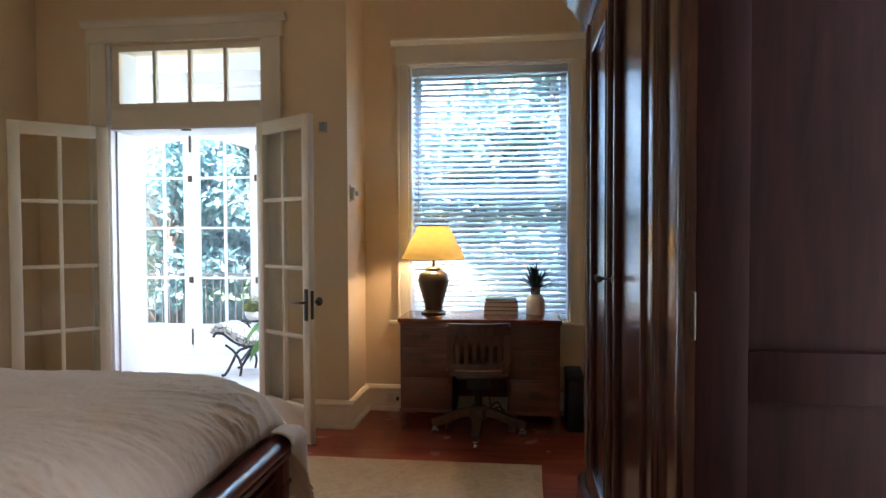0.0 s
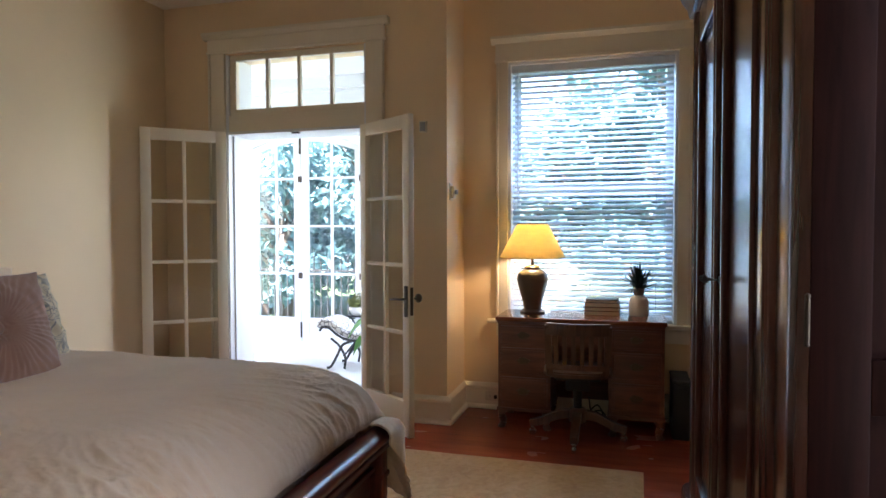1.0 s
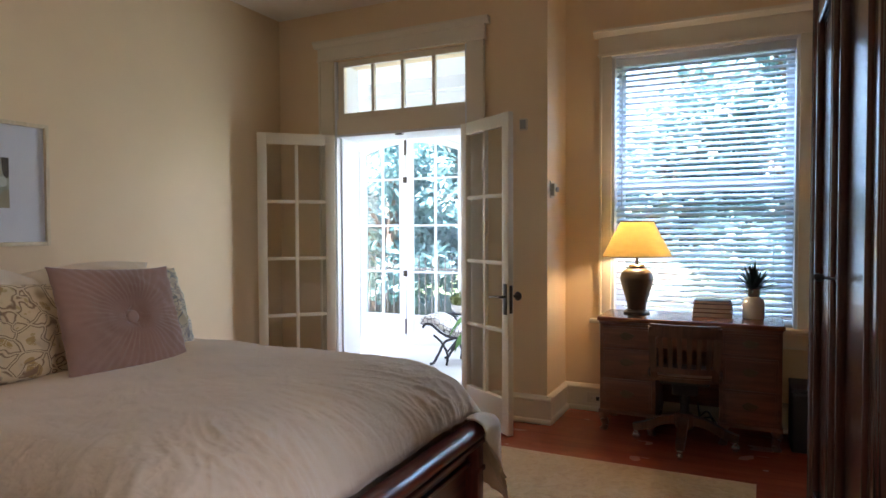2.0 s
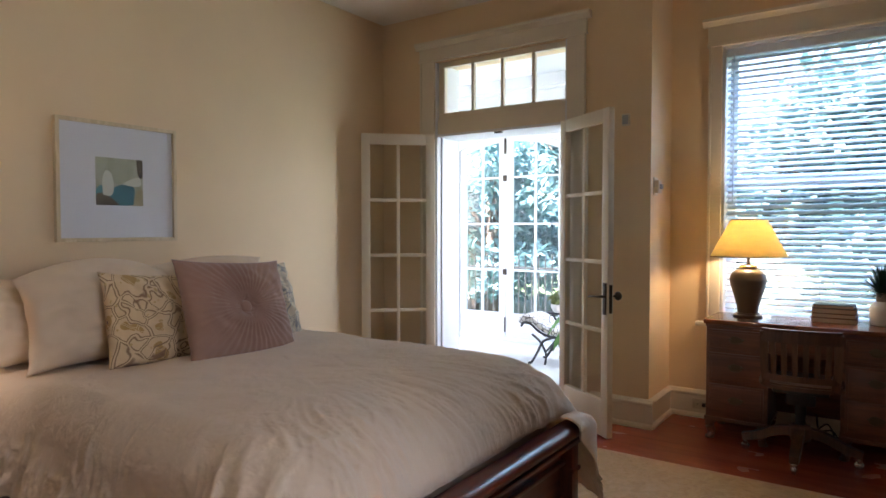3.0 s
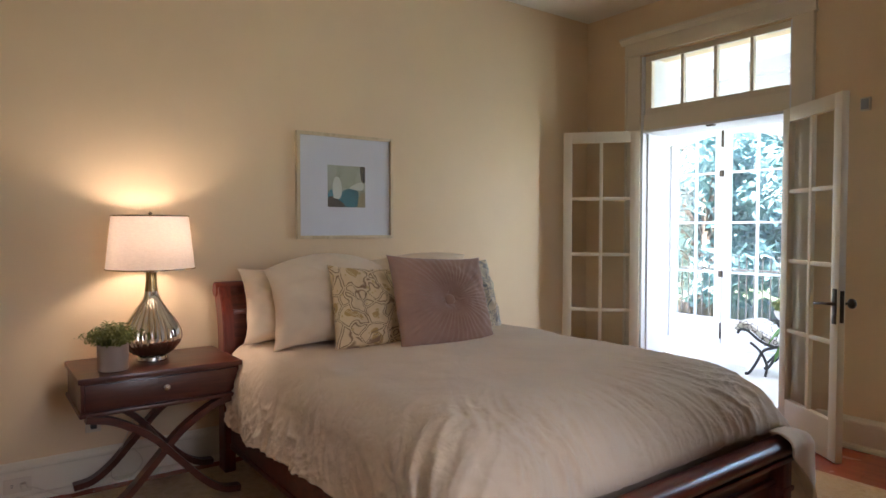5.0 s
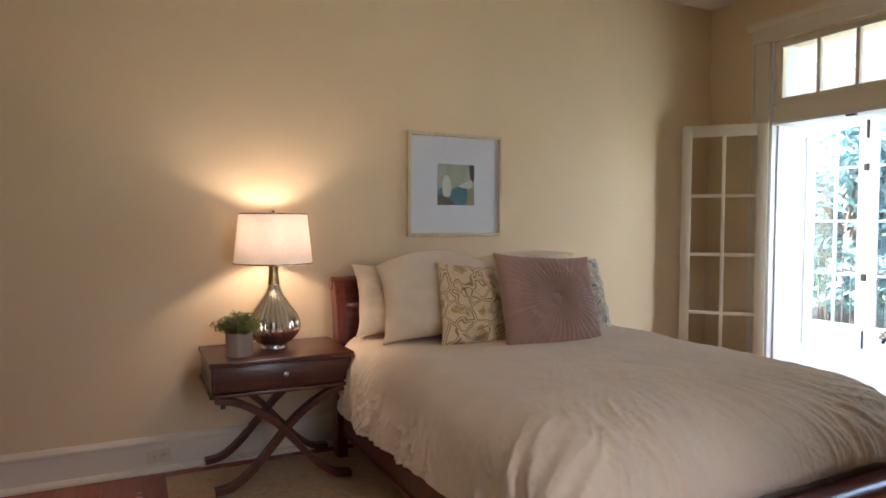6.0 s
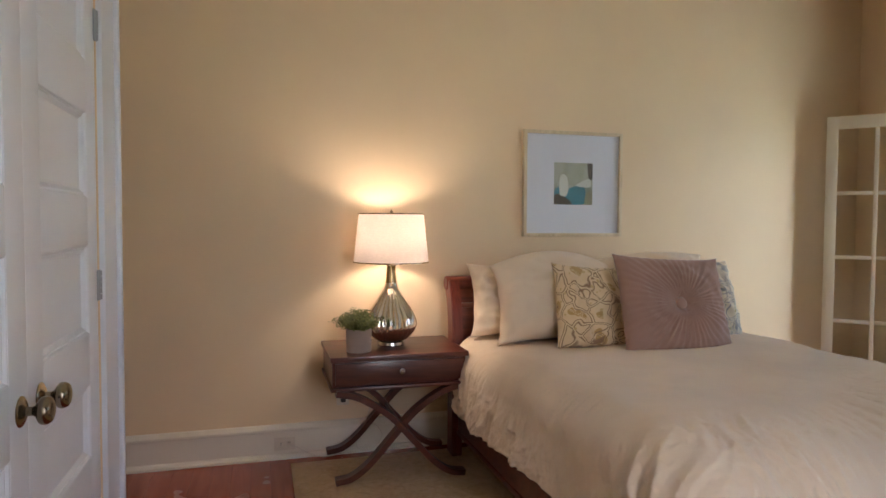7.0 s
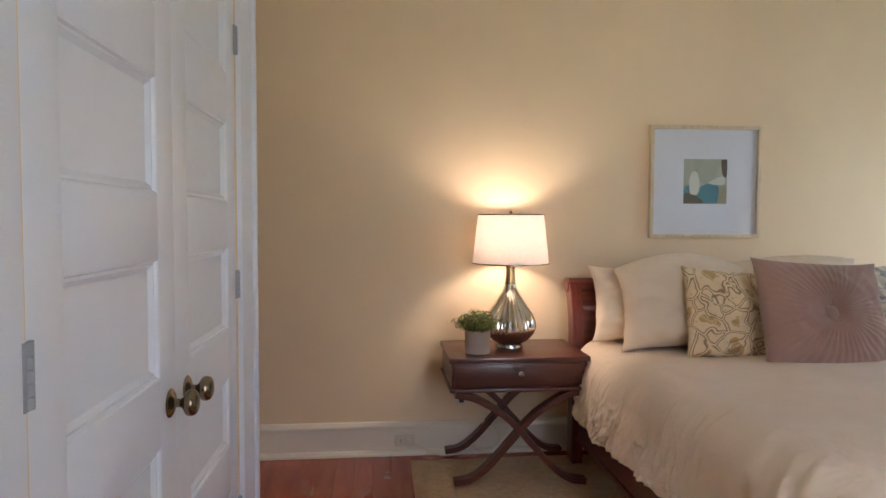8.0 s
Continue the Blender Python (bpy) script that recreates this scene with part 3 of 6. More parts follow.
def lever_set(leaf_ob):
    """Dark plates on both faces, a lever on one and a knob on the other."""
    x = 0.585 - 0.03
    plate = part("lock_plate", box_bm(x - 0.018, x + 0.018, -0.047, -0.0405, 0.79, 0.99, 0.003), BRONZE, leaf_ob, "dark bronze plate")
    lever = merged(sweep([(x, -0.045, 0.905), (x, -0.085, 0.905)], 0.009, 10), sweep(spline([(x, -0.085, 0.905), (x - 0.05, -0.088, 0.903), (x - 0.1, -0.086, 0.898), (x - 0.125, -0.082, 0.894)], 4), 0.0075, 8, (1, 0.7)))
    part("lever", lever, BRONZE, plate, "dark bronze lever")
    part("edge_plate", box_bm(0.585 - 0.001, 0.589, -0.031, -0.009, 0.80, 0.98, 0.0015), BRONZE, leaf_ob)
    back = part("lock_plate", box_bm(x - 0.018, x + 0.018, 0.0005, 0.007, 0.79, 0.99, 0.003), BRONZE, leaf_ob, "dark bronze plate")
    part("door_knob", moved(lathe(smooth_profile([(0.009, 0), (0.009, 0.03), (0.026, 0.042), (0.029, 0.055), (0.02, 0.068), (0.0, 0.071)], 4), 20), Matrix.Translation((x, 0.005, 0.905)) @ Matrix.Rotation(-math.pi / 2, 4, "X")), BRONZE, back)


lever_set(leaf_e)

# ---- desk window: sashes, stool, blind ----
win = thing("window_1", (0, 0, 0), "white double-hung window behind lowered slat blind", "window", kind="structure")
for nm, x0, x1, z0, z1, y in (("lower_sash", WX0 + 0.02, WX1 - 0.02, WZ0 + 0.03, 1.665, WW + 0.13), ("upper_sash", WX0 + 0.02, WX1 - 0.02, 1.63, WZ1 - 0.02, WW + 0.175)):
    fr = part(nm, merged(box_bm(x0, x0 + 0.05, y, y + 0.04, z0, z1, 0.003), box_bm(x1 - 0.05, x1, y, y + 0.04, z0, z1, 0.003),
                         box_bm(x0 + 0.05, x1 - 0.05, y, y + 0.04, z0, z0 + 0.055, 0.003), box_bm(x0 + 0.05, x1 - 0.05, y, y + 0.04, z1 - 0.045, z1, 0.003)), WHITE, win)
    p = part("pane", box_bm(x0 + 0.045, x1 - 0.045, y + 0.018, y + 0.022, z0 + 0.05, z1 - 0.04), GLASS, fr)
    p.visible_shadow = False
part("jamb", box_bm(WX0, WX0 + 0.02, WW - 0.002, WW + 0.25, WZ0, WZ1 - 0.02, 0.002), WHITE, win)
part("jamb", box_bm(WX1 - 0.02, WX1, WW - 0.002, WW + 0.25, WZ0, WZ1 - 0.02, 0.002), WHITE, win)
part("head_jamb", box_bm(WX0, WX1, WW - 0.002, WW + 0.25, WZ1 - 0.02, WZ1, 0.002), WHITE, win)
part("window_sill", box_bm(WX0 - 0.15, WX1 + 0.15, WW - 0.055, WW + 0.0, WZ0 - 0.012, WZ0 + 0.018, 0.008, 3), TRIM, win)
part("inner_sill", box_bm(WX0, WX1, WW, WW + 0.25, WZ0, WZ0 + 0.018, 0.002), TRIM, win)
part("apron", box_bm(WX0 - 0.085, WX1 + 0.085, WW - 0.02, WW + 0.003, WZ0 - 0.115, WZ0 - 0.012, 0.004), TRIM, win)

blind = thing("window_blind", (0, 0, 0), "lowered white wooden slat blind, half open", "blind")
BY = WW + 0.055
part("headrail", box_bm(WX0 + 0.022, WX1 - 0.022, BY - 0.03, BY + 0.03, WZ1 - 0.075, WZ1 - 0.022, 0.004), SLAT, blind)
slat_bm = bmesh.new()
SW2, SL = 0.0245, (WX1 - WX0 - 0.052) / 2
ring = []
for s_ in (-1, 1):
    row = []
    for k in range(5):
        u = -1 + 2 * k / 4
        row.append((slat_bm.verts.new((s_ * SL, u * SW2, 0.0014 + 0.003 * (1 - u * u))), slat_bm.verts.new((s_ * SL, u * SW2, -0.0014 + 0.003 * (1 - u * u)))))
    ring.append(row)
for k in range(4):
    for top in (0, 1):
        slat_bm.faces.new((ring[0][k][top], ring[1][k][top], ring[1][k + 1][top], ring[0][k + 1][top]))
for k in (0, 4):
    slat_bm.faces.new((ring[0][k][0], ring[0][k][1], ring[1][k][1], ring[1][k][0]))
bmesh.ops.recalc_face_normals(slat_bm, faces=slat_bm.faces[:])
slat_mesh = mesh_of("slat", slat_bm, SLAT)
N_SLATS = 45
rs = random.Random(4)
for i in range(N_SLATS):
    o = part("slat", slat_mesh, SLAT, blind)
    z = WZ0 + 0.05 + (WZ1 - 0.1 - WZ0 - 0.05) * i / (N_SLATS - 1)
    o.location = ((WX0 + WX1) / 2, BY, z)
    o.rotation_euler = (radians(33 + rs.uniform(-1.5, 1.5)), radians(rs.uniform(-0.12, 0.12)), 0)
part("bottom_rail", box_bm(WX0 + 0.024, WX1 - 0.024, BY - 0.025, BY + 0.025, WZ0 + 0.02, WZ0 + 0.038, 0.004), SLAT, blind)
for x in (WX0 + 0.14, (WX0 + WX1) / 2, WX1 - 0.14):
    for dy in (-0.028, 0.028):
        part("ladder_cord", sweep([(x, BY + dy, WZ0 + 0.03), (x, BY + dy, WZ1 - 0.06)], 0.0012, 5), SLAT, blind)
part("tilt_wand", sweep([(WX0 + 0.07, BY - 0.04, 1.5), (WX0 + 0.07, BY - 0.038, WZ1 - 0.06)], 0.0045, 8), SLAT, blind)

# ---- sunroom ----
SWIN = [(-4.12, -2.69), (-2.54, -1.25)]                     # pairs of arched casements in the outer wall
STOP, SBOT = 2.49, 0.04
solid("sunroom_floor", box_bm(SX0, SX1, THICK, SY1, -0.1, 0.0), SUNFLOOR, "pale painted sunroom floor in strong daylight", "floor")
solid("sunroom_ceiling", box_bm(SX0, SX1, THICK, SY1, SCEIL, SCEIL + 0.1), SUNWALL, "white sunroom ceiling", "ceiling")
# the end walls' openings are unseen, added to let the fill lamps in
solid("wall_sunroom_west", wall_with_holes("y", SX0 - 0.2, SX0, THICK - 0.2, SY1 + 0.2, 0, SCEIL + 0.1, [(4.75, 6.15, 0.3, 2.5)]), SUNWALL, "white sunroom end wall with an added, unseen opening", "wall")
solid("wall_sunroom_east", wall_with_holes("y", SX1, SX1 + 0.09, WW + 0.24, SY1 + 0.2, 0, SCEIL + 0.1, [(5.0, 6.2, 0.3, 2.5)]), SUNWALL, "white sunroom end wall with an added, unseen opening", "wall")
solid("wall_sunroom_inner", box_bm(SX0, BW - 0.2, THICK - 0.2, THICK, 0, SCEIL + 0.1), SUNWALL, "white sunroom wall beside the doorway", "wall")
solid("wall_sunroom_outer", wall_with_holes("x", SY1, SY1 + 0.2, SX0, SX1, 0, SCEIL + 0.1, [(a, b, 0, STOP) for a, b in SWIN]), SUNWALL,
      "white sunroom wall with tall arched casement windows", "wall")
solid("sunroom_cornice", extruded([(SY1, 2.90), (SY1 - 0.03, 2.90), (SY1 - 0.03, 2.93), (SY1 - 0.05, 2.94), (SY1 - 0.05, SCEIL), (SY1, SCEIL)], "x", SX0, SX1), SUNWALL, "white boxed cornice below the sunroom ceiling", "cornice")
solid("sunroom_baseboard", box_bm(SWIN[0][1], SWIN[1][0], SY1 - 0.025, SY1, 0, 0.16, 0.004), SUNWALL, "white sunroom baseboard", "baseboard")


def arch_z(x, a, b):
    """Height of the shallow arch over a pair of casements."""
    u = (x - (a + b) / 2) / ((b - a) / 2)
    return 2.44 - 0.16 * u * u


def casement(name, a, b, x0, x1):
    """One leaf of an arched pair: stiles, curved top, low panel and 2 x 4 panes."""
    t = thing(name, (0, 0, 0), "white arched casement window with eight clear panes", "window", "sunroom casements", kind="structure")
    y0, y1 = SY1 + 0.04, SY1 + 0.085
    sw = 0.085
    mid = (x0 + x1) / 2
    part("stile", extruded([(x0, SBOT), (x0 + sw, SBOT), (x0 + sw, arch_z(x0 + sw, a, b)), (x0, arch_z(x0, a, b))], "y", y0, y1), WHITE, t, smooth=False)
    part("stile", extruded([(x1 - sw, SBOT), (x1, SBOT), (x1, arch_z(x1, a, b)), (x1 - sw, arch_z(x1 - sw, a, b))], "y", y0, y1), WHITE, t, smooth=False)
    n = 8
    xs = [x0 + sw + (x1 - x0 - 2 * sw) * i / n for i in range(n + 1)]
    part("top_rail", extruded([(x, arch_z(x, a, b) - 0.075) for x in xs] + [(x, arch_z(x, a, b)) for x in xs[::-1]], "y", y0 + 0.001, y1 - 0.001), WHITE, t, smooth=False)
    part("bottom_panel", merged(box_bm(x0 + sw, x1 - sw, y0 + 0.012, y1 - 0.012, SBOT, 0.33), box_bm(x0 + sw, x1 - sw, y0, y1, 0.27, 0.33, 0.004), box_bm(x0 + sw, x1 - sw, y0, y1, SBOT, 0.12, 0.004)), WHITE, t)
    part("muntin", box_bm(mid - 0.012, mid + 0.012, y0 + 0.006, y1 - 0.006, 0.33, arch_z(mid, a, b) - 0.07, 0.004), WHITE, t)
    cuts = [0.33, 0.84, 1.39, 1.94]
    for z in cuts[1:]:
        for u0, u1 in ((x0 + sw, mid - 0.011), (mid + 0.011, x1 - sw)):
            part("muntin", box_bm(u0, u1, y0 + 0.007, y1 - 0.007, z - 0.012, z + 0.012, 0.004), WHITE, t)
    for k, z in enumerate(cuts):
        for u0, u1 in ((x0 + sw - 0.003, mid - 0.01), (mid + 0.01, x1 - sw + 0.003)):
            if k < 3:
                o = [(u0, z), (u1, z), (u1, cuts[k + 1]), (u0, cuts[k + 1])]
            else:
                o = [(u0, z), (u1, z), (u1, arch_z(u1, a, b) - 0.07), (u0, arch_z(u0, a, b) - 0.07)]
            p = part("pane", extruded(o, "y", SY1 + 0.06, SY1 + 0.064), GLASS, t, smooth=False)
            p.visible_shadow = False
    for z in (0.82, 1.93):
        part("hinge", box_bm(x1 - 0.03 if x1 < b else x1 - 0.02, x1 + (0.02 if x1 < b else 0.01), y0 - 0.012, y0 + 0.002, z - 0.035, z + 0.035, 0.003), BRONZE, t)
    if x1 < b:
        part("bolt", merged(box_bm(x1 - 0.012, x1 + 0.012, y0 - 0.014, y0, 2.22, 2.40, 0.003), box_bm(x1 - 0.008, x1 + 0.008, y0 - 0.014, y0, 0.10, 0.28, 0.003)), BRONZE, t)
    return t


for a, b in SWIN:
    mid = a + (b - a) * 0.46
    casement("casement", a, b, a + 0.01, mid - 0.004)
    casement("casement", a, b, mid + 0.004, b - 0.01)
    n = 16
    xs = [a + (b - a) * i / n for i in range(n + 1)]
    solid("arch_spandrel", extruded([(x, arch_z(x, a, b) + 0.004) for x in xs] + [(b, STOP), (a, STOP)], "y", SY1 + 0.01, SY1 + 0.12), SUNWALL, "white spandrel over an arched casement pair", "window")
    solid("sunroom_sill", box_bm(a, b, SY1 - 0.03, SY1 + 0.2, 0.0, SBOT, 0.004), WHITE, "white sill below a casement pair", "sill")

# ---- outdoors ----
GRASS = paint("lawn", (0.06, 0.10, 0.035), 0.9, 0.35, 20, 0.5)
BARK = paint("bark", (0.12, 0.09, 0.07), 0.9, 0.3, 25, 0.8)
LEAVES = leaf("broad_leaves", (0.06, 0.16, 0.18), (0.19, 0.33, 0.35))
IRON = paint("black_iron", (0.02, 0.021, 0.023), 0.5, 0.2, 40, 0.2)
g = bmesh.new()
bmesh.ops.create_grid(g, x_segments=24, y_segments=24, size=600)
for v in g.verts:
    v.co.z = -0.35
solid("ground", g, GRASS, "lawn beyond the house", "ground")


def leaf_cloud(rng, clumps, per, spread, size):
    """Broad leaves, each a bent blade of four faces, gathered in clumps."""
    verts, faces = [], []
    for c, r in clumps:
        for _ in range(per):
            d = Vector((rng.gauss(0, 1), rng.gauss(0, 1), rng.gauss(0, 1)))
            d.normalize()
            p = Vector(c) + d * r * (0.35 + 0.65 * rng.random() ** 0.5) * spread
            q = Euler((rng.uniform(-1.1, 1.1), rng.uniform(-1.1, 1.1), rng.uniform(0, 6.28))).to_matrix()
            L = size * rng.uniform(0.6, 1.3)
            w = L * rng.uniform(0.2, 0.32)
            k = len(verts)
            for u, v, h in ((0, 0, 0), (0.45 * L, w, 0.05 * L), (0.45 * L, 0, 0.0), (0.45 * L, -w, 0.05 * L), (L, 0, -0.12 * L)):
                verts.append(p + q @ Vector((u, v, h)))
            faces += [(k, k + 2, k + 1), (k, k + 3, k + 2), (k + 1, k + 2, k + 4), (k + 2, k + 3, k + 4)]
    me = bpy.data.meshes.new("crown")
    me.from_pydata(verts, [], faces)
    me.materials.append(LEAVES)
    return me


def tree(name, loc, height, width, seed, per, label, leaf_size=0.22, base=0.5):
    rng = random.Random(seed)
    t = thing(name, loc, label, "tree", "trees behind the house")
    top = height
    part("trunk", sweep(spline([(0, 0, -0.1), (0.05, 0.03, height * 0.3), (-0.04, 0.06, height * 0.6), (0.02, 0, height * 0.92)], 5), 0.16, 9, (1, 0.25)), BARK, t)
    clumps = []
    for i in range(13):
        a, z = rng.uniform(0, 6.28), base + (height - base) * (0.1 + 0.85 * rng.random())
        rr = width * (0.45 + 0.55 * rng.random()) * (1.05 - 0.5 * z / height)
        tip = Vector((math.cos(a) * rr, math.sin(a) * rr * 0.7, z))
        part("limb", sweep(spline([(0, 0, z * 0.6), (tip.x * 0.5, tip.y * 0.5, z * 0.85), tuple(tip)], 4), 0.05, 6, (1, 0.3)), BARK, t)
        clumps.append((tip, width * rng.uniform(0.3, 0.5)))
        for _ in range(2):
            clumps.append((tip + Vector((rng.uniform(-1, 1), rng.uniform(-0.6, 0.6), rng.uniform(-0.5, 0.6))) * width * 0.4, width * rng.uniform(0.18, 0.34)))
    part("crown", leaf_cloud(rng, clumps, per, 1.0, leaf_size), LEAVES, t)
    return t


tree("tree", (-5.3, 9.2, -0.35), 4.9, 1.5, 3, 120, "broad-leaved evergreen tree in sun behind the sunroom", 0.21, 0.2)
tree("tree", (-3.9, 10.0, -0.35), 4.3, 1.4, 5, 120, "bushy evergreen tree with pale sunlit leaves", 0.21, 0.2)
tree("tree", (-6.9, 11.2, -0.35), 5.4, 1.7, 7, 130, "tall evergreen tree behind the iron fence", 0.24, 0.3)
tree("tree", (-5.0, 12.6, -0.35), 3.6, 1.8, 17, 130, "leafy tree far behind the iron fence", 0.26, 0.1)
tree("tree", (0.9, 8.9, -0.35), 5.2, 1.5, 11, 90, "broad-leaved tree outside the desk window", 0.26, 0.2)
tree("tree", (-0.9, 9.8, -0.35), 4.0, 1.5, 13, 70, "leafy tree outside the desk window", 0.28, 0.1)
tree("tree", (0.2, 12.5, -0.35), 4.4, 2.2, 19, 80, "wide leafy tree far behind the desk window", 0.32, 0.1)

fence = thing("iron_fence", (0, 0, -0.35), "black iron picket fence behind the sunroom", "fence", kind="")
FY = 8.4
picket = mesh_of("picket", merged(box_bm(-0.008, 0.008, -0.008, 0.008, 0.0, 1.22), lathe([(0.0, 1.30), (0.016, 1.25), (0.0, 1.21)], 6)), IRON, False)
for i in range(58):
    o = part("picket", picket, IRON, fence)
    o.location = (-7.6 + 0.11 * i, FY, 0.02)
for z in (0.18, 1.08):
    part("rail", box_bm(-7.7, -1.2, FY - 0.014, FY + 0.014, z, z + 0.03), IRON, fence)
for i in range(4):
    part("post", merged(box_bm(-7.7 + 2.12 * i, -7.63 + 2.12 * i, FY - 0.035, FY + 0.035, 0, 1.36, 0.004), box_bm(-7.71 + 2.12 * i, -7.62 + 2.12 * i, FY - 0.045, FY + 0.045, 1.36, 1.385, 0.004)), IRON, fence)


# ---- bed ----
BX0, BX1, BY0, BY1 = -3.27, -0.87, 0.895, 2.525             # head, foot, near side, far side
bed = thing("sleigh_bed", (0, 0, 0), "cherry sleigh bed with a low curved footboard", "bed")


def sleigh_board(y0, y1, curve, thick):
    """A curved board seen edge-on: a line of (x, z) with thickness, and a roll at its top."""
    line = spline([(x, z) for x, z in curve], 8)
    left, right = [], []
    for i, p in enumerate(line):
        d = (line[min(i + 1, len(line) - 1)] - line[max(i - 1, 0)]).normalized()
        nrm = Vector((-d.y, d.x))
        left.append(p + nrm * thick / 2)
        right.append(p - nrm * thick / 2)
    outline = [tuple(p) for p in left] + [tuple(p) for p in right[::-1]]
    return extruded(outline, "y", y0, y1, 0.004)


head_curve = [(-3.115, 0.12), (-3.115, 0.55), (-3.125, 0.80), (-3.165, 0.94), (-3.215, 1.0)]
part("headboard", sleigh_board(BY0 + 0.05, BY1 - 0.05, head_curve, 0.035), CHERRY, bed)
for y0, y1 in ((BY0, BY0 + 0.06), (BY1 - 0.06, BY1)):
    part("head_post", sleigh_board(y0, y1, [(-3.10, 0.012), (-3.098, 0.30), (-3.095, 0.60), (-3.112, 0.84), (-3.17, 0.995)], 0.1), CHERRY_Z, bed)
part("head_roll", moved(lathe([(0.0, 0), (0.036, 0.0), (0.043, 0.006), (0.043, BY1 - BY0 + 0.006), (0.036, BY1 - BY0 + 0.012), (0.0, BY1 - BY0 + 0.012)], 24), Matrix.Translation((-3.185, BY0 - 0.006, 0.99)) @ Matrix.Rotation(-math.pi / 2, 4, "X")), CHERRY, bed)
part("head_moulding", box_bm(-3.098, -3.07, BY0 + 0.06, BY1 - 0.06, 0.86, 0.885, 0.006), CHERRY, bed)
for y0, y1 in ((BY0 + 0.035, BY0 + 0.065), (BY1 - 0.065, BY1 - 0.035)):
    part("side_rail", box_bm(-3.1, -0.96, y0, y1, 0.13, 0.40, 0.006), CHERRY, bed)
    part("side_moulding", box_bm(-3.1, -0.96, y0 - 0.008 if y0 < 1.5 else y1 - 0.004, y0 + 0.004 if y0 < 1.5 else y1 + 0.008, 0.14, 0.165, 0.004), CHERRY, bed)
foot_curve = [(-0.935, 0.12), (-0.935, 0.26), (-0.93, 0.36), (-0.905, 0.43)]
part("footboard", sleigh_board(BY0 + 0.05, BY1 - 0.05, foot_curve, 0.035), CHERRY, bed)
part("foot_roll", extruded([(-0.872 + 0.055 * math.cos(a), 0.452 + 0.038 * math.sin(a)) for a in [2 * math.pi * i / 22 for i in range(22)]], "y", BY0 - 0.01, BY1 - 0.0), CHERRY, bed)
part("foot_cap_moulding", box_bm(-0.925, -0.835, BY0 + 0.0, BY1 - 0.01, 0.392, 0.412, 0.006), CHERRY, bed)
part("foot_panel_moulding", box_bm(-0.925, -0.895, BY0 + 0.06, BY1 - 0.06, 0.285, 0.305, 0.006), CHERRY, bed)
for y0, y1 in ((BY0, BY0 + 0.07), (BY1 - 0.08, BY1 - 0.01)):
    part("foot_post", merged(box_bm(-0.955, -0.86, y0, y1, 0.06, 0.40, 0.01), box_bm(-0.965, -0.85, y0 - 0.006, y1 + 0.006, 0.012, 0.07, 0.01), box_bm(-0.96, -0.852, y0 - 0.004, y1 + 0.004, 0.255, 0.275, 0.004)), CHERRY_Z, bed)

mattress = tagged(new("mattress", mesh_of("mattress", box_bm(-3.07, -0.975, BY0 + 0.075, BY1 - 0.075, 0.30, 0.615, 0.05, 3), SHAM)), "thick mattress under an ivory duvet", "mattress")
part("slat_base", box_bm(-3.09, -0.96, BY0 + 0.068, BY1 - 0.068, 0.22, 0.298), CHERRY, bed)


def duvet_point(s, t):
    """s: 0 at the pillows to 1 at the foot; t: -1 near hem to 1 far hem."""
    yc, half = (BY0 + BY1) / 2, (BY1 - BY0) / 2
    x = -3.03 + s * 2.125
    flat = 0.66
    a = abs(t)
    sign = -1 if t < 0 else 1
    crown = 0.738 + 0.016 * math.cos(t * 1.6) * (1 - (2 * s - 1) ** 4)
    foot = max(0.0, (s - 0.80) / 0.20)
    crown -= 0.235 * (1 - math.sqrt(max(0.0, 1 - foot ** 2.2)))
    crown -= 0.045 * math.exp(-((s - 0.16) / 0.16) ** 2) * max(0.0, min(1.0, 0.75 - t))
    inset, reach, fall = (0.16, 0.185, 0.165) if sign < 0 else (0.10, 0.125, 0.115)
    if a < flat:
        u = a / flat
        y = yc + sign * (half - inset) * u
        z = crown - 0.006 * u ** 4
    else:
        u = (a - flat) / (1 - flat)
        ang = min(u / 0.34, 1) * math.pi / 2
        y = yc + sign * (half - inset + reach * math.sin(ang))
        z = crown - 0.006 - fall * (1 - math.cos(ang))
        if sign < 0:
            # the turned-down end slants back from the headboard towards the hem
            x += 0.25 * (1 - s) ** 6 * u
        if u > 0.34:
            d = (u - 0.34) / 0.66
            drop = (0.19 if sign < 0 else 0.24) + (0.0 if sign < 0 else 0.05 * s) + (0.15 * max(0, (s - 0.86) / 0.14) if sign > 0 else -0.02 * foot)
            z -= drop * d * (1 - 0.1 * foot if sign > 0 else 1 - 0.25 * foot)
            y += sign * (0.035 * d + 0.010 * d * math.sin(s * 23 + 2.1 * math.sin(s * 9)) + 0.005 * d * math.sin(s * 61 + 3 * math.sin(s * 14)))
    if s > 0.86 and sign > 0 and a > flat:
        x += 0.16 * ((s - 0.86) / 0.14) ** 1.6 * (a - flat) / (1 - flat)
    return Vector((x, y, z))




def crease_at(x, y, z, sharp):
    """A field of soft valleys with narrow ridges."""
    return (1 - min(1.0, abs(noise.noise(Vector((x, y, z)))) * 1.6)) ** sharp


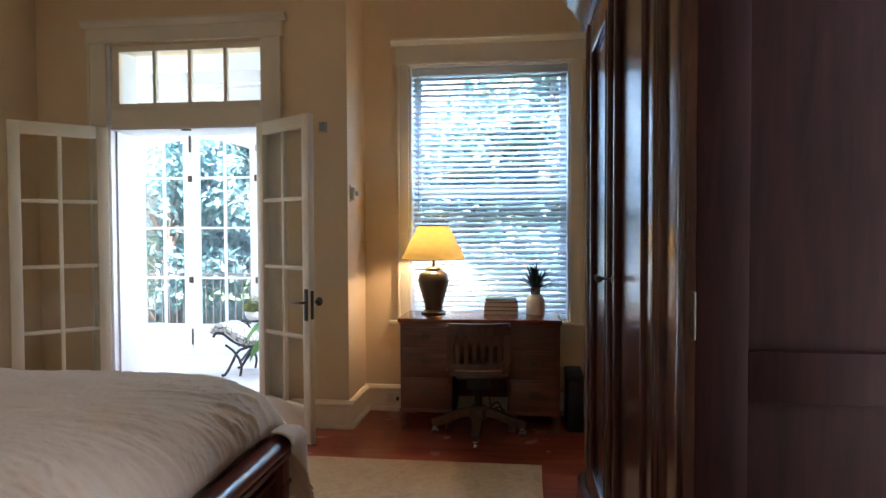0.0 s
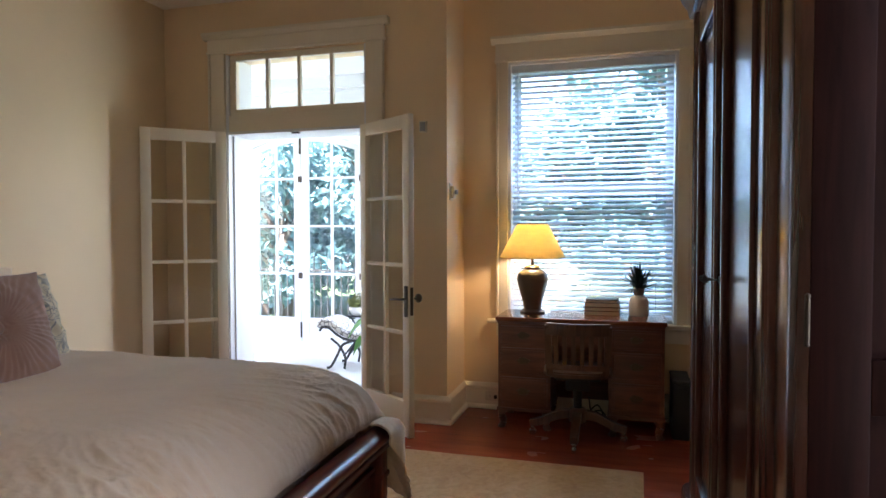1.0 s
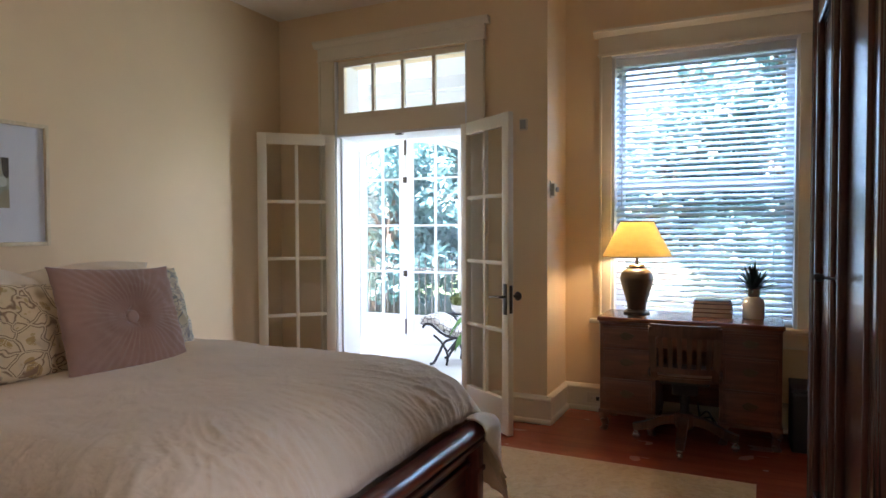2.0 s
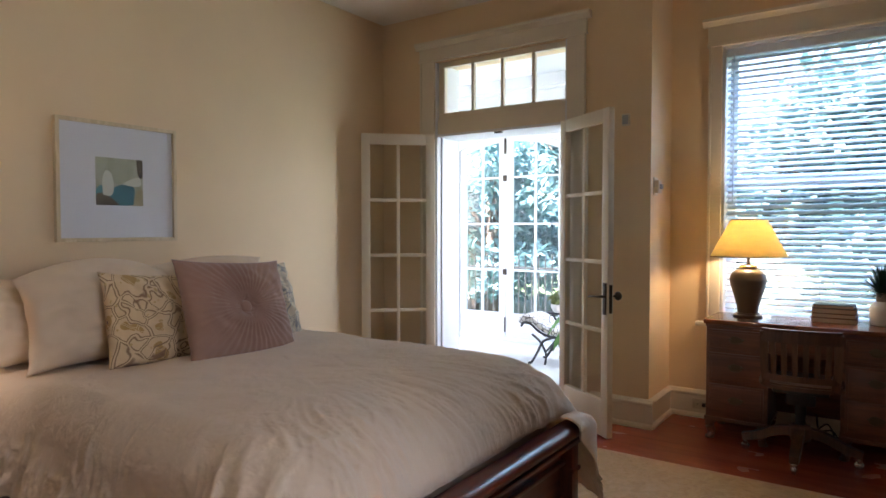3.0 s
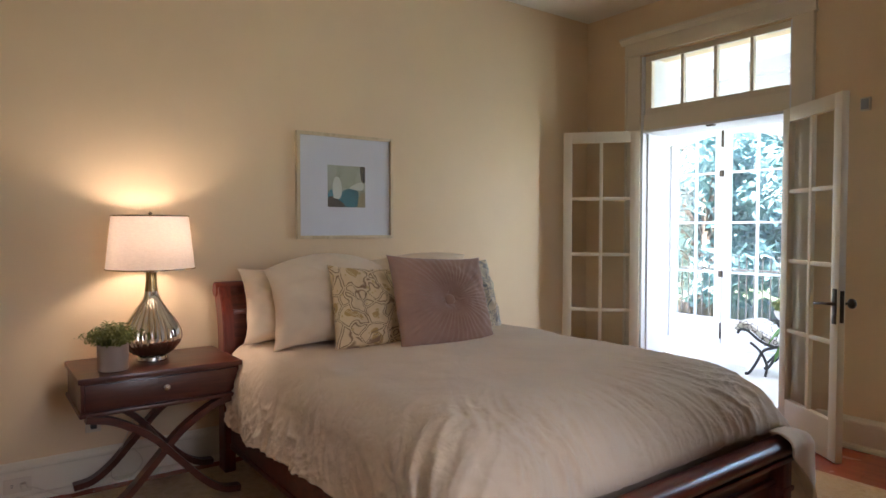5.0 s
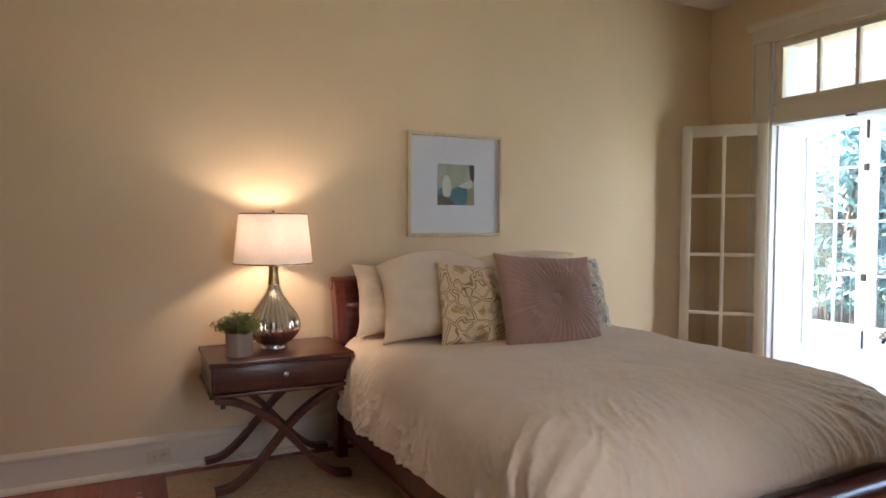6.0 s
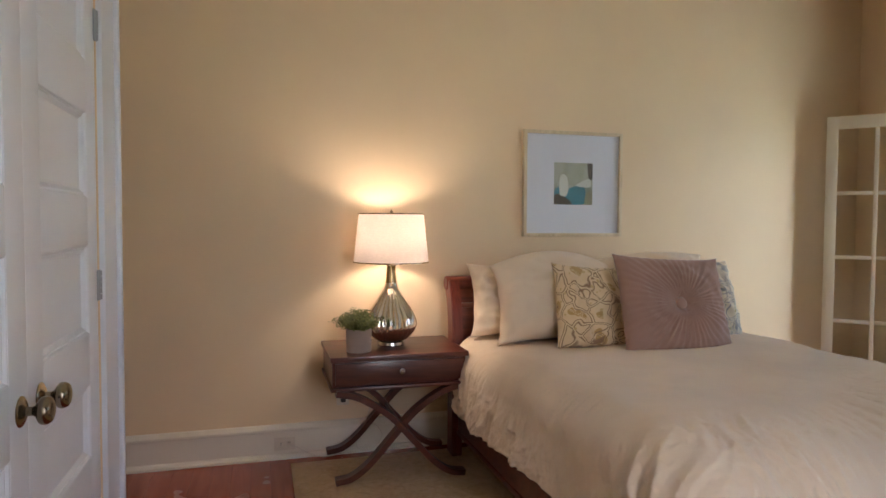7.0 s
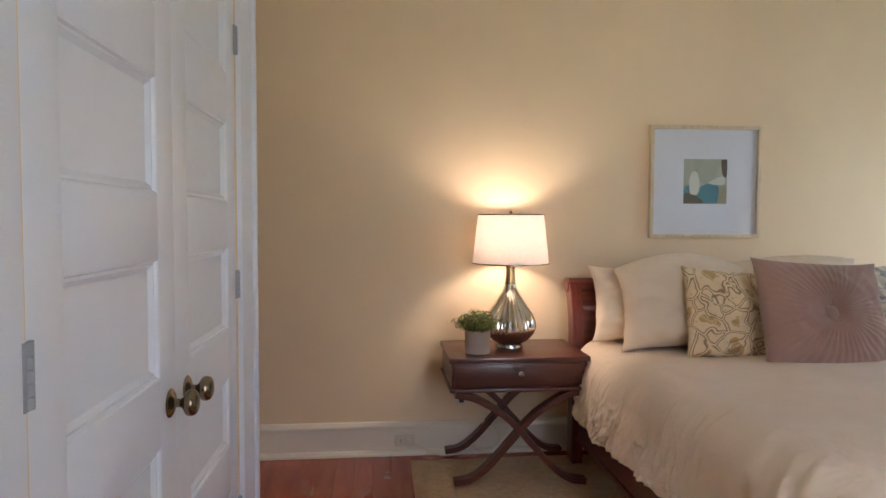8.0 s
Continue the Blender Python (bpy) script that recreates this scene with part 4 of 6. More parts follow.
NS, NT = 360, 330
verts, faces = [], []
for i in range(NS + 1):
    s = i / NS
    for j in range(NT + 1):
        t = -1 + 2 * j / NT
        p = duvet_point(s, t)
        a = abs(t)
        # broad swells, soft drape on the hanging sides, gathers above the footboard, fine crumples
        w = noise.fractal(Vector((p.x * 2.2, p.y * 2.2, 1.3)), 0.8, 2.0, 3) * 0.010
        edge = max(0.0, min(1.0, (a - 0.50) / 0.3))
        hang = max(0.0, min(1.0, (a - 0.64) / 0.16))
        footish = max(0.0, (s - 0.74) / 0.26)
        q = p + noise.noise_vector(p * 2.4) * 0.12 + noise.noise_vector(p * 9.0) * 0.02
        fold = noise.noise(Vector((q.x * 6.5 + q.z * 2.5, q.z * 1.5, 4.0)))
        # creases that run outwards over the edges, in cloth coordinates
        cx, cy = s * 2.1 - 0.95, t * 1.2
        phi, rad = math.atan2(cy, cx), math.hypot(cx, cy)
        wob = noise.noise(Vector((cx * 3.1, cy * 3.1, 6.0)))
        run = crease_at(phi * 13 + 1.1 * wob, rad * 2.6 + wob, 8.0, 3)
        fine_run = crease_at(phi * 29 + 1.6 * wob, rad * 6.0 - wob, 3.0, 3)
        small = crease_at(q.x * 17 + q.y * 8, q.y * 15 - q.x * 9 + q.z * 17, 2.0, 4)
        tiny = crease_at(q.x * 36 - q.y * 17, q.y * 30 + q.x * 12, q.z * 32 + 7, 4)
        patch = max(0.0, min(1.0, 0.5 + 1.6 * noise.noise(Vector((p.x * 2.3, p.y * 2.3, p.z * 2.3 + 5)))))
        rim = min(1.0, 0.06 + hang * 0.8 + footish ** 1.5)
        w += 0.012 * hang * fold + (0.019 * run * (0.35 + patch) + 0.014 * fine_run * (0.2 + patch)) * rim + (0.006 * small + 0.004 * tiny) * patch * (rim + 0.1)
        n = Vector((0, -1 if t < 0 else 1, 0)) * edge + Vector((0, 0, 1)) * (1 - edge) + Vector((0.6, 0, 0)) * footish
        p += n.normalized() * w
        if a > 0.97:
            p.z += 0.014 * noise.noise(Vector((p.x * 6, 2.0, 0)))
        verts.append(p)
for i in range(NS):
    for j in range(NT):
        k = i * (NT + 1) + j
        faces.append((k, k + NT + 1, k + NT + 2, k + 1))
me = bpy.data.meshes.new("duvet")
me.from_pydata(verts, [], faces)
me.materials.append(LINEN)
me.shade_smooth()
duvet = tagged(new("duvet", me), "crumpled ivory linen duvet hanging over the bed's sides", "duvet")
sol = duvet.modifiers.new("thick", "SOLIDIFY")
sol.thickness, sol.offset = 0.012, -1

# the duvet's far foot corner, turned out over the end of the footboard's roll
fl = bmesh.new()
grid = []
for i in range(25):
    u = i / 24
    row = []
    for j in range(25):
        v = j / 24
        length = 0.03 + 0.30 * u ** 1.3 * (1 - 0.35 * max(0, u - 0.8) / 0.2)
        y = 2.37 + 0.20 * u + 0.012 * math.sin(v * 5 + u * 3) + 0.025 * v * u
        over = min(1.0, v * (0.05 + length) / 0.07)
        x = -0.885 + 0.085 * math.sin(over * math.pi / 2) + 0.014 * math.sin(u * 9 + v * 2) * v
        z = 0.507 - 0.03 * u * u + 0.012 * math.cos(over * math.pi / 2) - length * max(0.0, v - 0.12) / 0.88 + 0.004 * noise.noise(Vector((u * 6, v * 6, 2)))
        row.append(fl.verts.new((x, y, z)))
    grid.append(row)
for i in range(24):
    for j in range(24):
        fl.faces.new((grid[i][j], grid[i + 1][j], grid[i + 1][j + 1], grid[i][j + 1]))
bmesh.ops.recalc_face_normals(fl, faces=fl.faces[:])
flap = part("corner_flap", fl, LINEN, duvet)
fs = flap.modifiers.new("thick", "SOLIDIFY")
fs.thickness, fs.offset = 0.009, 0


def pillow(name, w, h, thick, material, loc, tilt, turn, label, seed, roll=0.0, flop=0.0, pleats=False, slump=0.0):
    """A cushion that stands on its lower edge: local x across, z up, y through it; turned to lean back."""
    rng = random.Random(seed)
    n = 56 if not pleats else 110
    ears = 0.12 if material is SHAM else 0.075
    verts, faces, index = [], [], {}
    off = rng.uniform(0, 50)
    for side in (1, -1):
        for i in range(n + 1):
            for j in range(n + 1):
                u, v = -1 + 2 * i / n, -1 + 2 * j / n
                rim = i in (0, n) or j in (0, n)
                if rim and side < 0:
                    index[side, i, j] = index[1, i, j]
                    continue
                pinch = 1 - ears * (1 - abs(u) ** 2.5) * abs(v) ** 3
                pinch_v = 1 - ears * (1 - abs(v) ** 2.5) * abs(u) ** 3
                x, z = u * w / 2 * pinch_v, v * h / 2 * pinch
                body = (max(0, 1 - abs(u) ** 2.6) * max(0, 1 - abs(v) ** 2.6)) ** 0.55
                y = side * thick / 2 * body * (1 - 0.12 * v)
                crease = noise.fractal(Vector((u * 1.6 + off, v * 1.6, side * 3)), 0.8, 2, 3) * 0.03 * body
                rid = (1 - abs(noise.noise(Vector((u * 3.2 + off, v * 2.4 + u, side)))) * 2) * 0.014 * body ** 0.5
                if pleats:
                    r = math.hypot(u, v)
                    th = math.atan2(v, u)
                    amp = 0.0048 * min(1, r / 0.12) * max(0, 1.0 - r * 0.62)
                    y += side * (amp * math.sin(th * 46 + 1.2 * math.sin(th * 5)) - 0.044 * math.exp(-(r / 0.19) ** 2))
                    crease *= 0.5
                    rid *= 0.3
                y += side * (crease + rid)
                x += 0.006 * noise.noise(Vector((v * 4 + off, side, u)))
                z += slump * (u * u - 0.4) * (v > 0) * v + flop * u * (v > 0) * v
                index[side, i, j] = len(verts)
                verts.append((x, y, z + h / 2))
        for i in range(n):
            for j in range(n):
                q = (index[side, i, j], index[side, i + 1, j], index[side, i + 1, j + 1], index[side, i, j + 1])
                faces.append(q if side < 0 else q[::-1])
    me = bpy.data.meshes.new(name)
    me.from_pydata(verts, [], faces)
    me.materials.append(material)
    me.shade_smooth()
    ob = new(name, me)
    ob.matrix_basis = pose(*loc, 0, 0, turn) @ pose(0, 0, 0, tilt, 0, 0) @ pose(0, 0, 0, 0, roll, 0)
    return tagged(ob, label, "pillow", "pillows on the bed")


# turn 90: the pillow's width runs along the headboard; a negative tilt leans its top back to the wall
ZT = 0.705
pillow("pillow", 0.66, 0.44, 0.20, SHAM, (-2.92, 1.285, ZT - 0.005), -17, 90, "cream cotton pillow leaning on the headboard", 1, 2, 0.02)
pillow("pillow", 0.68, 0.44, 0.2, SHAM, (-2.94, 2.06, ZT - 0.005), -16, 90, "cream cotton pillow leaning at the headboard's far side", 2, -2)
pillow("pillow", 0.76, 0.50, 0.26, SHAM, (-2.74, 1.42, ZT - 0.012), -18, 92, "plump cream cotton pillow in the second row", 3, 1, 0.0, False, -0.12)
pillow("pillow", 0.70, 0.51, 0.22, SHAM, (-2.76, 2.07, ZT - 0.012), -17, 88, "plump cream cotton pillow behind the cushions", 4, -2, 0.0, False, -0.06)
pillow("cushion", 0.47, 0.46, 0.15, PAISLEY, (-2.50, 1.515, ZT - 0.012), -21, 88, "square paisley-print cushion in tan and brown", 5, 4)
pillow("cushion", 0.47, 0.46, 0.15, PAISLEY_GREY, (-2.50, 2.17, ZT), -20, 93, "square leaf-print cushion in grey and ochre", 6, 1)
mauve = pillow("cushion", 0.61, 0.525, 0.19, MAUVE, (-2.25, 1.815, ZT - 0.018), -21, 90, "square mauve velvet cushion, pleated round a button", 7, 3, 0.0, True)
btn = lathe(smooth_profile([(0.0, 0.0), (0.022, 0.002), (0.031, 0.013), (0.024, 0.026), (0.0, 0.031)], 4), 20)
part("button", moved(btn, Matrix.Translation((0, -0.058, 0.2625)) @ Matrix.Rotation(math.pi / 2, 4, "X") @ Matrix.Translation((0, 0, -0.01))), MAUVE, mauve, "covered button")

# ---- nightstand and what stands on it ----
ns = thing("nightstand", (-3.04, 0.545, 0.0), "dark red-brown nightstand with drawer and crossed legs", "nightstand")
part("top", box_bm(-0.245, 0.25, -0.362, 0.362, 0.641, 0.667, 0.006), NIGHT, ns)
part("body", box_bm(-0.235, 0.228, -0.35, 0.35, 0.512, 0.641, 0.004), NIGHT, ns)
part("base_moulding", box_bm(-0.243, 0.262, -0.36, 0.36, 0.494, 0.513, 0.006), NIGHT, ns)
drawer = part("drawer", box_bm(0.2285, 0.243, -0.335, 0.335, 0.522, 0.632, 0.003), NIGHT, ns)
part("knob", moved(lathe(smooth_profile([(0.005, 0), (0.005, 0.012), (0.014, 0.018), (0.015, 0.025), (0.0, 0.031)], 4), 18), Matrix.Translation((0.243, 0.0, 0.585)) @ Matrix.Rotation(math.pi / 2, 4, "Y")), STEEL, drawer, "bright steel knob")
for x in (0.243, -0.205):
    for s in (1, -1):
        dx = 0.016 * s
        pts = spline([(x + dx, -0.335 * s, 0.492), (x + dx, -0.22 * s, 0.462), (x + dx, -0.07 * s, 0.365), (x + dx, 0.05 * s, 0.235), (x + dx, 0.16 * s, 0.115), (x + dx, 0.25 * s, 0.05), (x + dx, 0.335 * s, 0.034)], 6)
        part("leg", sweep(pts, 0.02, flat=(0.015, 0.0275), up=(1, 0, 0)), NIGHT, ns)
    part("cross_pin", moved(lathe([(0.0, -0.036), (0.012, -0.034), (0.012, 0.034), (0.0, 0.036)], 14), Matrix.Translation((x, 0.0, 0.297)) @ Matrix.Rotation(math.pi / 2, 4, "Y")), NIGHT, ns)
part("stretcher", moved(lathe([(0.009, -0.19), (0.009, 0.19)], 10), Matrix.Translation((0, 0, 0.297)) @ Matrix.Rotation(math.pi / 2, 4, "Y")), NIGHT, ns)


def shade_bm(r0, r1, h, seg=48, th=0.002):
    """An open drum or cone with thickness."""
    bm = lathe([(r0, 0), (r1, h), (r1 - th, h), (r0 - th, 0), (r0, 0)], seg)
    bmesh.ops.remove_doubles(bm, verts=bm.verts[:], dist=1e-5)
    bmesh.ops.delete(bm, geom=[f for f in bm.faces if len(f.verts) > 4], context="FACES")
    bmesh.ops.recalc_face_normals(bm, faces=bm.faces[:])
    return bm


lamp = thing("table_lamp", (-3.07, 0.545, 0.667), "lit table lamp with mercury-glass base and white drum shade", "table lamp")
part("foot", lathe([(0.0, 0.0), (0.07, 0.0), (0.073, 0.004), (0.07, 0.02), (0.058, 0.024), (0.0, 0.024)], 40), STEEL, lamp, "polished silver foot")
part("body", lathe(smooth_profile([(0.058, 0.022), (0.095, 0.04), (0.13, 0.085), (0.137, 0.125), (0.118, 0.18), (0.075, 0.25), (0.042, 0.31), (0.031, 0.345)], 6), 96, 24, 0.10, (0.03, 0.33)), MERCURY, lamp, "fluted mercury-glass gourd")
part("neck", lathe(smooth_profile([(0.031, 0.343), (0.027, 0.38), (0.025, 0.43), (0.027, 0.445)], 4), 32), AMBER, lamp, "amber glass neck")
part("socket", lathe([(0.0, 0.44), (0.034, 0.44), (0.036, 0.446), (0.034, 0.456), (0.014, 0.46), (0.014, 0.50), (0.0, 0.502)], 24), STEEL, lamp)
shade = part("shade", moved(shade_bm(0.206, 0.177, 0.268), Matrix.Translation((0, 0, 0.456))), SHADE_W, lamp, "white cloth drum shade")
part("lower_rim", moved(shade_bm(0.2085, 0.2078, 0.006, 48, 0.0018), Matrix.Translation((0, 0, 0.456))), BRASS, shade)
part("upper_rim", moved(shade_bm(0.1798, 0.179, 0.006, 48, 0.0018), Matrix.Translation((0, 0, 0.718))), BRASS, shade)
part("harp", merged(sweep(spline([(0, 0.012, 0.5), (0, 0.05, 0.56), (0, 0.045, 0.68), (0, 0.0, 0.722), (0, -0.045, 0.68), (0, -0.05, 0.56), (0, -0.012, 0.5)], 5), 0.0018, 6),
                    sweep([(-0.178, 0, 0.72), (0.178, 0, 0.72)], 0.0016, 6), sweep([(0, -0.178, 0.72), (0, 0.178, 0.72)], 0.0016, 6)), BRASS, lamp)
part("finial", moved(lathe(smooth_profile([(0.004, 0), (0.006, 0.006), (0.009, 0.013), (0.004, 0.021), (0.0, 0.024)], 3), 14), Matrix.Translation((0, 0, 0.72))), BRASS, lamp)

pot = thing("potted_plant", (-2.93, 0.345, 0.667), "small green sprig plant in a round cement pot", "plant")
part("pot", lathe([(0.0, 0.0), (0.062, 0.0), (0.066, 0.004), (0.067, 0.118), (0.064, 0.121), (0.059, 0.118), (0.058, 0.1), (0.0, 0.1)], 36), CONCRETE, pot, "round grey cement pot")
part("soil", lathe([(0.0, 0.1002), (0.0575, 0.1002), (0.05, 0.108), (0.0, 0.111)], 20), SOIL, pot)


def sprigs(rng, count, spread, height, leaf_len, material, base_r):
    """Thin stems with small paired leaves."""
    verts, faces = [], []
    for _ in range(count):
        a, r = rng.uniform(0, 6.28), rng.random() ** 0.6
        root = Vector((math.cos(a) * base_r * r, math.sin(a) * base_r * r, 0))
        tip = Vector((math.cos(a) * spread * r * rng.uniform(0.7, 1.25), math.sin(a) * spread * r * rng.uniform(0.7, 1.25), height * (1.05 - 0.55 * r * r) * rng.uniform(0.7, 1.15)))
        for k in range(9):
            f = 0.25 + 0.75 * k / 8
            p = root.lerp(tip, f) + Vector((0, 0, 0.012 * math.sin(f * 3.1)))
            q = Euler((rng.uniform(-0.9, 0.9), rng.uniform(-0.9, 0.9), rng.uniform(0, 6.28))).to_matrix()
            L = leaf_len * rng.uniform(0.6, 1.2)
            i = len(verts)
            for u, v, h in ((0, 0, 0), (0.5 * L, 0.2 * L, 0.04 * L), (L, 0, -0.1 * L), (0.5 * L, -0.2 * L, 0.04 * L)):
                verts.append(p + q @ Vector((u, v, h)))
            faces.append((i, i + 1, i + 2, i + 3))
        i = len(verts)
        sd = Vector((-math.sin(a), math.cos(a), 0)) * 0.0012
        verts += [root + sd, root - sd, tip - sd * 0.4, tip + sd * 0.4]
        faces.append((i, i + 1, i + 2, i + 3))
    me = bpy.data.meshes.new("foliage")
    me.from_pydata(verts, [], faces)
    me.materials.append(material)
    return me


o = part("foliage", sprigs(random.Random(9), 260, 0.128, 0.10, 0.022, SPRIG, 0.05), SPRIG, pot)
o.location = (0, 0, 0.105)

# ---- picture over the bed ----
pic = thing("framed_picture", (BW, 1.769, 1.592), "abstract print in white mat and pale gilt frame", "picture")
PW, PH, FW = 0.344, 0.332, 0.021
part("frame_side", box_bm(0.001, 0.034, -PW, -PW + FW, -PH, PH, 0.003), GILT, pic)
part("frame_side", box_bm(0.001, 0.034, PW - FW, PW, -PH, PH, 0.003), GILT, pic)
part("frame_rail", box_bm(0.001, 0.0335, -PW + FW, PW - FW, PH - FW, PH, 0.003), GILT, pic)
part("frame_rail", box_bm(0.001, 0.0335, -PW + FW, PW - FW, -PH, -PH + FW, 0.003), GILT, pic)
part("mat_board", box_bm(0.006, 0.014, -PW + FW, PW - FW, -PH + FW, PH - FW), MAT, pic, "white mat board", smooth=False)
AY0, AY1, AZ0, AZ1 = -0.132, 0.138, -0.130, 0.135
art = part("print", box_bm(0.0142, 0.0146, AY0, AY1, AZ0, AZ1), ART_BASE, pic, "abstract print in teal, sage and cream", smooth=False)


def blot(name, pts, mat, lift):
    line = spline([(p[0], p[1], 0) for p in pts] + [(pts[0][0], pts[0][1], 0)], 5)
    bm = bmesh.new()
    bm.faces.new([bm.verts.new((0.0147 + lift, max(AY0, min(AY1, AY0 + p.x * (AY1 - AY0))), max(AZ0, min(AZ1, AZ0 + p.y * (AZ1 - AZ0))))) for p in line[:-1]])
    bmesh.ops.recalc_face_normals(bm, faces=bm.faces[:])
    part(name, bm, mat, art, smooth=False)


blot("shape", [(0.0, 0.0), (0.0, 0.30), (0.12, 0.42), (0.3, 0.33), (0.42, 0.40), (0.6, 0.46), (0.78, 0.42), (0.82, 0.2), (0.72, 0.0)], ART_TEAL, 0.0001)
blot("shape", [(0.0, 0.0), (0.0, 0.2), (0.14, 0.26), (0.3, 0.17), (0.42, 0.08), (0.44, 0.0)], ART_DARK, 0.0002)
blot("shape", [(0.15, 0.22), (0.13, 0.5), (0.2, 0.72), (0.33, 0.66), (0.37, 0.35), (0.3, 0.2)], ART_CREAM, 0.0003)
blot("shape", [(0.55, 0.46), (0.7, 0.55), (0.92, 0.62), (0.94, 0.44), (0.75, 0.42)], ART_CREAM, 0.0004)
blot("shape", [(0.86, 1.0), (0.88, 0.72), (0.94, 0.6), (1.0, 0.66), (1.0, 1.0)], ART_DARK, 0.0005)
blot("shape", [(0.78, 0.0), (0.84, 0.28), (1.0, 0.34), (1.0, 0.0)], ART_SAND, 0.0006)
pane = part("glazing", box_bm(0.019, 0.021, -PW + FW - 0.003, PW - FW + 0.003, -PH + FW - 0.003, PH - FW + 0.003), GLASS, pic)
pane.visible_shadow = False


# ---- desk under the window ----
DKX0, DKX1, DKY0, DKY1 = -0.675, 0.40, 4.10, 4.515
desk = thing("kneehole_desk", (0, 0, 0), "dark walnut kneehole desk with brass pulls", "desk")
part("desktop", box_bm(DKX0 - 0.012, DKX1 + 0.012, DKY0 - 0.02, DKY1, 0.735, 0.762, 0.007, 3), DESKTOP, desk, "polished red-brown walnut top")
part("top_moulding", box_bm(DKX0 - 0.002, DKX1 + 0.002, DKY0 - 0.008, DKY1 - 0.005, 0.719, 0.736, 0.005), DESK, desk)
part("centre_drawer", box_bm(-0.31, 0.045, DKY0 + 0.002, DKY0 + 0.02, 0.60, 0.715, 0.004), DESK, desk)
part("apron", box_bm(-0.32, 0.055, DKY0 + 0.018, DKY0 + 0.034, 0.575, 0.719, 0.003), DESK, desk)
part("modesty_panel", box_bm(-0.32, 0.055, DKY1 - 0.03, DKY1 - 0.012, 0.14, 0.719, 0.003), DESK, desk)


def pull(parent, x, y, z):
    """Bail pull: a curved handle that hangs from two roses on a pierced plate."""
    plate = part("back_plate", extruded([(x + 0.048 * math.cos(a) * (1 - 0.25 * abs(math.sin(2 * a))), z + 0.02 * math.sin(a) * (1 + 0.2 * math.cos(3 * a))) for a in [2 * math.pi * i / 24 for i in range(24)]], "y", y - 0.003, y), PULL, parent, "darkened brass plate")
    part("handle", merged(sweep(spline([(x - 0.034, y - 0.008, z + 0.004), (x - 0.03, y - 0.014, z - 0.014), (x, y - 0.018, z - 0.022), (x + 0.03, y - 0.014, z - 0.014), (x + 0.034, y - 0.008, z + 0.004)], 5), 0.0032, 8),
                          box_bm(x - 0.039, x - 0.029, y - 0.012, y - 0.002, z, z + 0.009, 0.002), box_bm(x + 0.029, x + 0.039, y - 0.012, y - 0.002, z, z + 0.009, 0.002)), PULL, plate)


for x0, x1 in ((DKX0, -0.32), (0.055, DKX1)):
    part("pedestal", box_bm(x0, x1, DKY0 + 0.018, DKY1 - 0.012, 0.135, 0.719, 0.004), DESK, desk)
    part("base_moulding", box_bm(x0 - 0.008, x1 + 0.008, DKY0 + 0.008, DKY1 - 0.008, 0.118, 0.142, 0.006), DESK, desk)
    for zb, zt in ((0.572, 0.70), (0.375, 0.553), (0.16, 0.355)):
        d = part("drawer", merged(box_bm(x0 + 0.022, x1 - 0.022, DKY0 + 0.002, DKY0 + 0.018, zb, zt, 0.004), box_bm(x0 + 0.036, x1 - 0.036, DKY0 - 0.003, DKY0 + 0.004, zb + 0.014, zt - 0.014, 0.003)), DESK, desk)
        pull(d, (x0 + x1) / 2, DKY0 - 0.003, (zb + zt) / 2 + 0.008)
    for lx in (x0 + 0.035, x1 - 0.035):
        for ly in (DKY0 + 0.045, DKY1 - 0.045):
            sx = -1 if lx < (x0 + x1) / 2 else 1
            sy = -1 if ly < (DKY0 + DKY1) / 2 else 1
            part("leg", merged(sweep(spline([(lx, ly, 0.125), (lx + 0.014 * sx, ly + 0.014 * sy, 0.09), (lx + 0.002 * sx, ly + 0.002 * sy, 0.04), (lx + 0.012 * sx, ly + 0.012 * sy, 0.012)], 5), 0.027, 10, (1.1, 0.75)),
                               moved(lathe(smooth_profile([(0.0, 0.0), (0.022, 0.002), (0.026, 0.012), (0.018, 0.022)], 3), 14), Matrix.Translation((lx + 0.012 * sx, ly + 0.012 * sy, 0.0)))), DESK, desk)

dl = thing("table_lamp", (-0.475, 4.345, 0.762), "lit desk lamp with brown urn base and parchment shade", "table lamp")
part("plinth", lathe([(0.0, 0.0), (0.084, 0.0), (0.088, 0.004), (0.088, 0.014), (0.08, 0.02), (0.072, 0.022), (0.07, 0.03), (0.0, 0.03)], 36), URN, dl, "dark turned plinth")
part("urn", lathe(smooth_profile([(0.062, 0.03), (0.066, 0.07), (0.085, 0.14), (0.106, 0.215), (0.109, 0.25), (0.092, 0.29), (0.055, 0.312), (0.05, 0.32)], 6), 48), URN, dl, "brown glazed ceramic urn")
part("cap", lathe([(0.0, 0.318), (0.054, 0.318), (0.056, 0.324), (0.05, 0.332), (0.03, 0.338), (0.011, 0.342), (0.011, 0.39), (0.017, 0.392), (0.017, 0.42), (0.0, 0.422)], 28), BRASS, dl)
dshade = part("shade", moved(shade_bm(0.230, 0.106, 0.242), Matrix.Translation((0, 0, 0.388))), SHADE_Y, dl, "yellow parchment cone shade")
part("lower_rim", moved(shade_bm(0.2325, 0.2298, 0.005, 48, 0.0018), Matrix.Translation((0, 0, 0.388))), BRASS, dshade)
part("upper_rim", moved(shade_bm(0.1105, 0.108, 0.005, 48, 0.0018), Matrix.Translation((0, 0, 0.625))), BRASS, dshade)
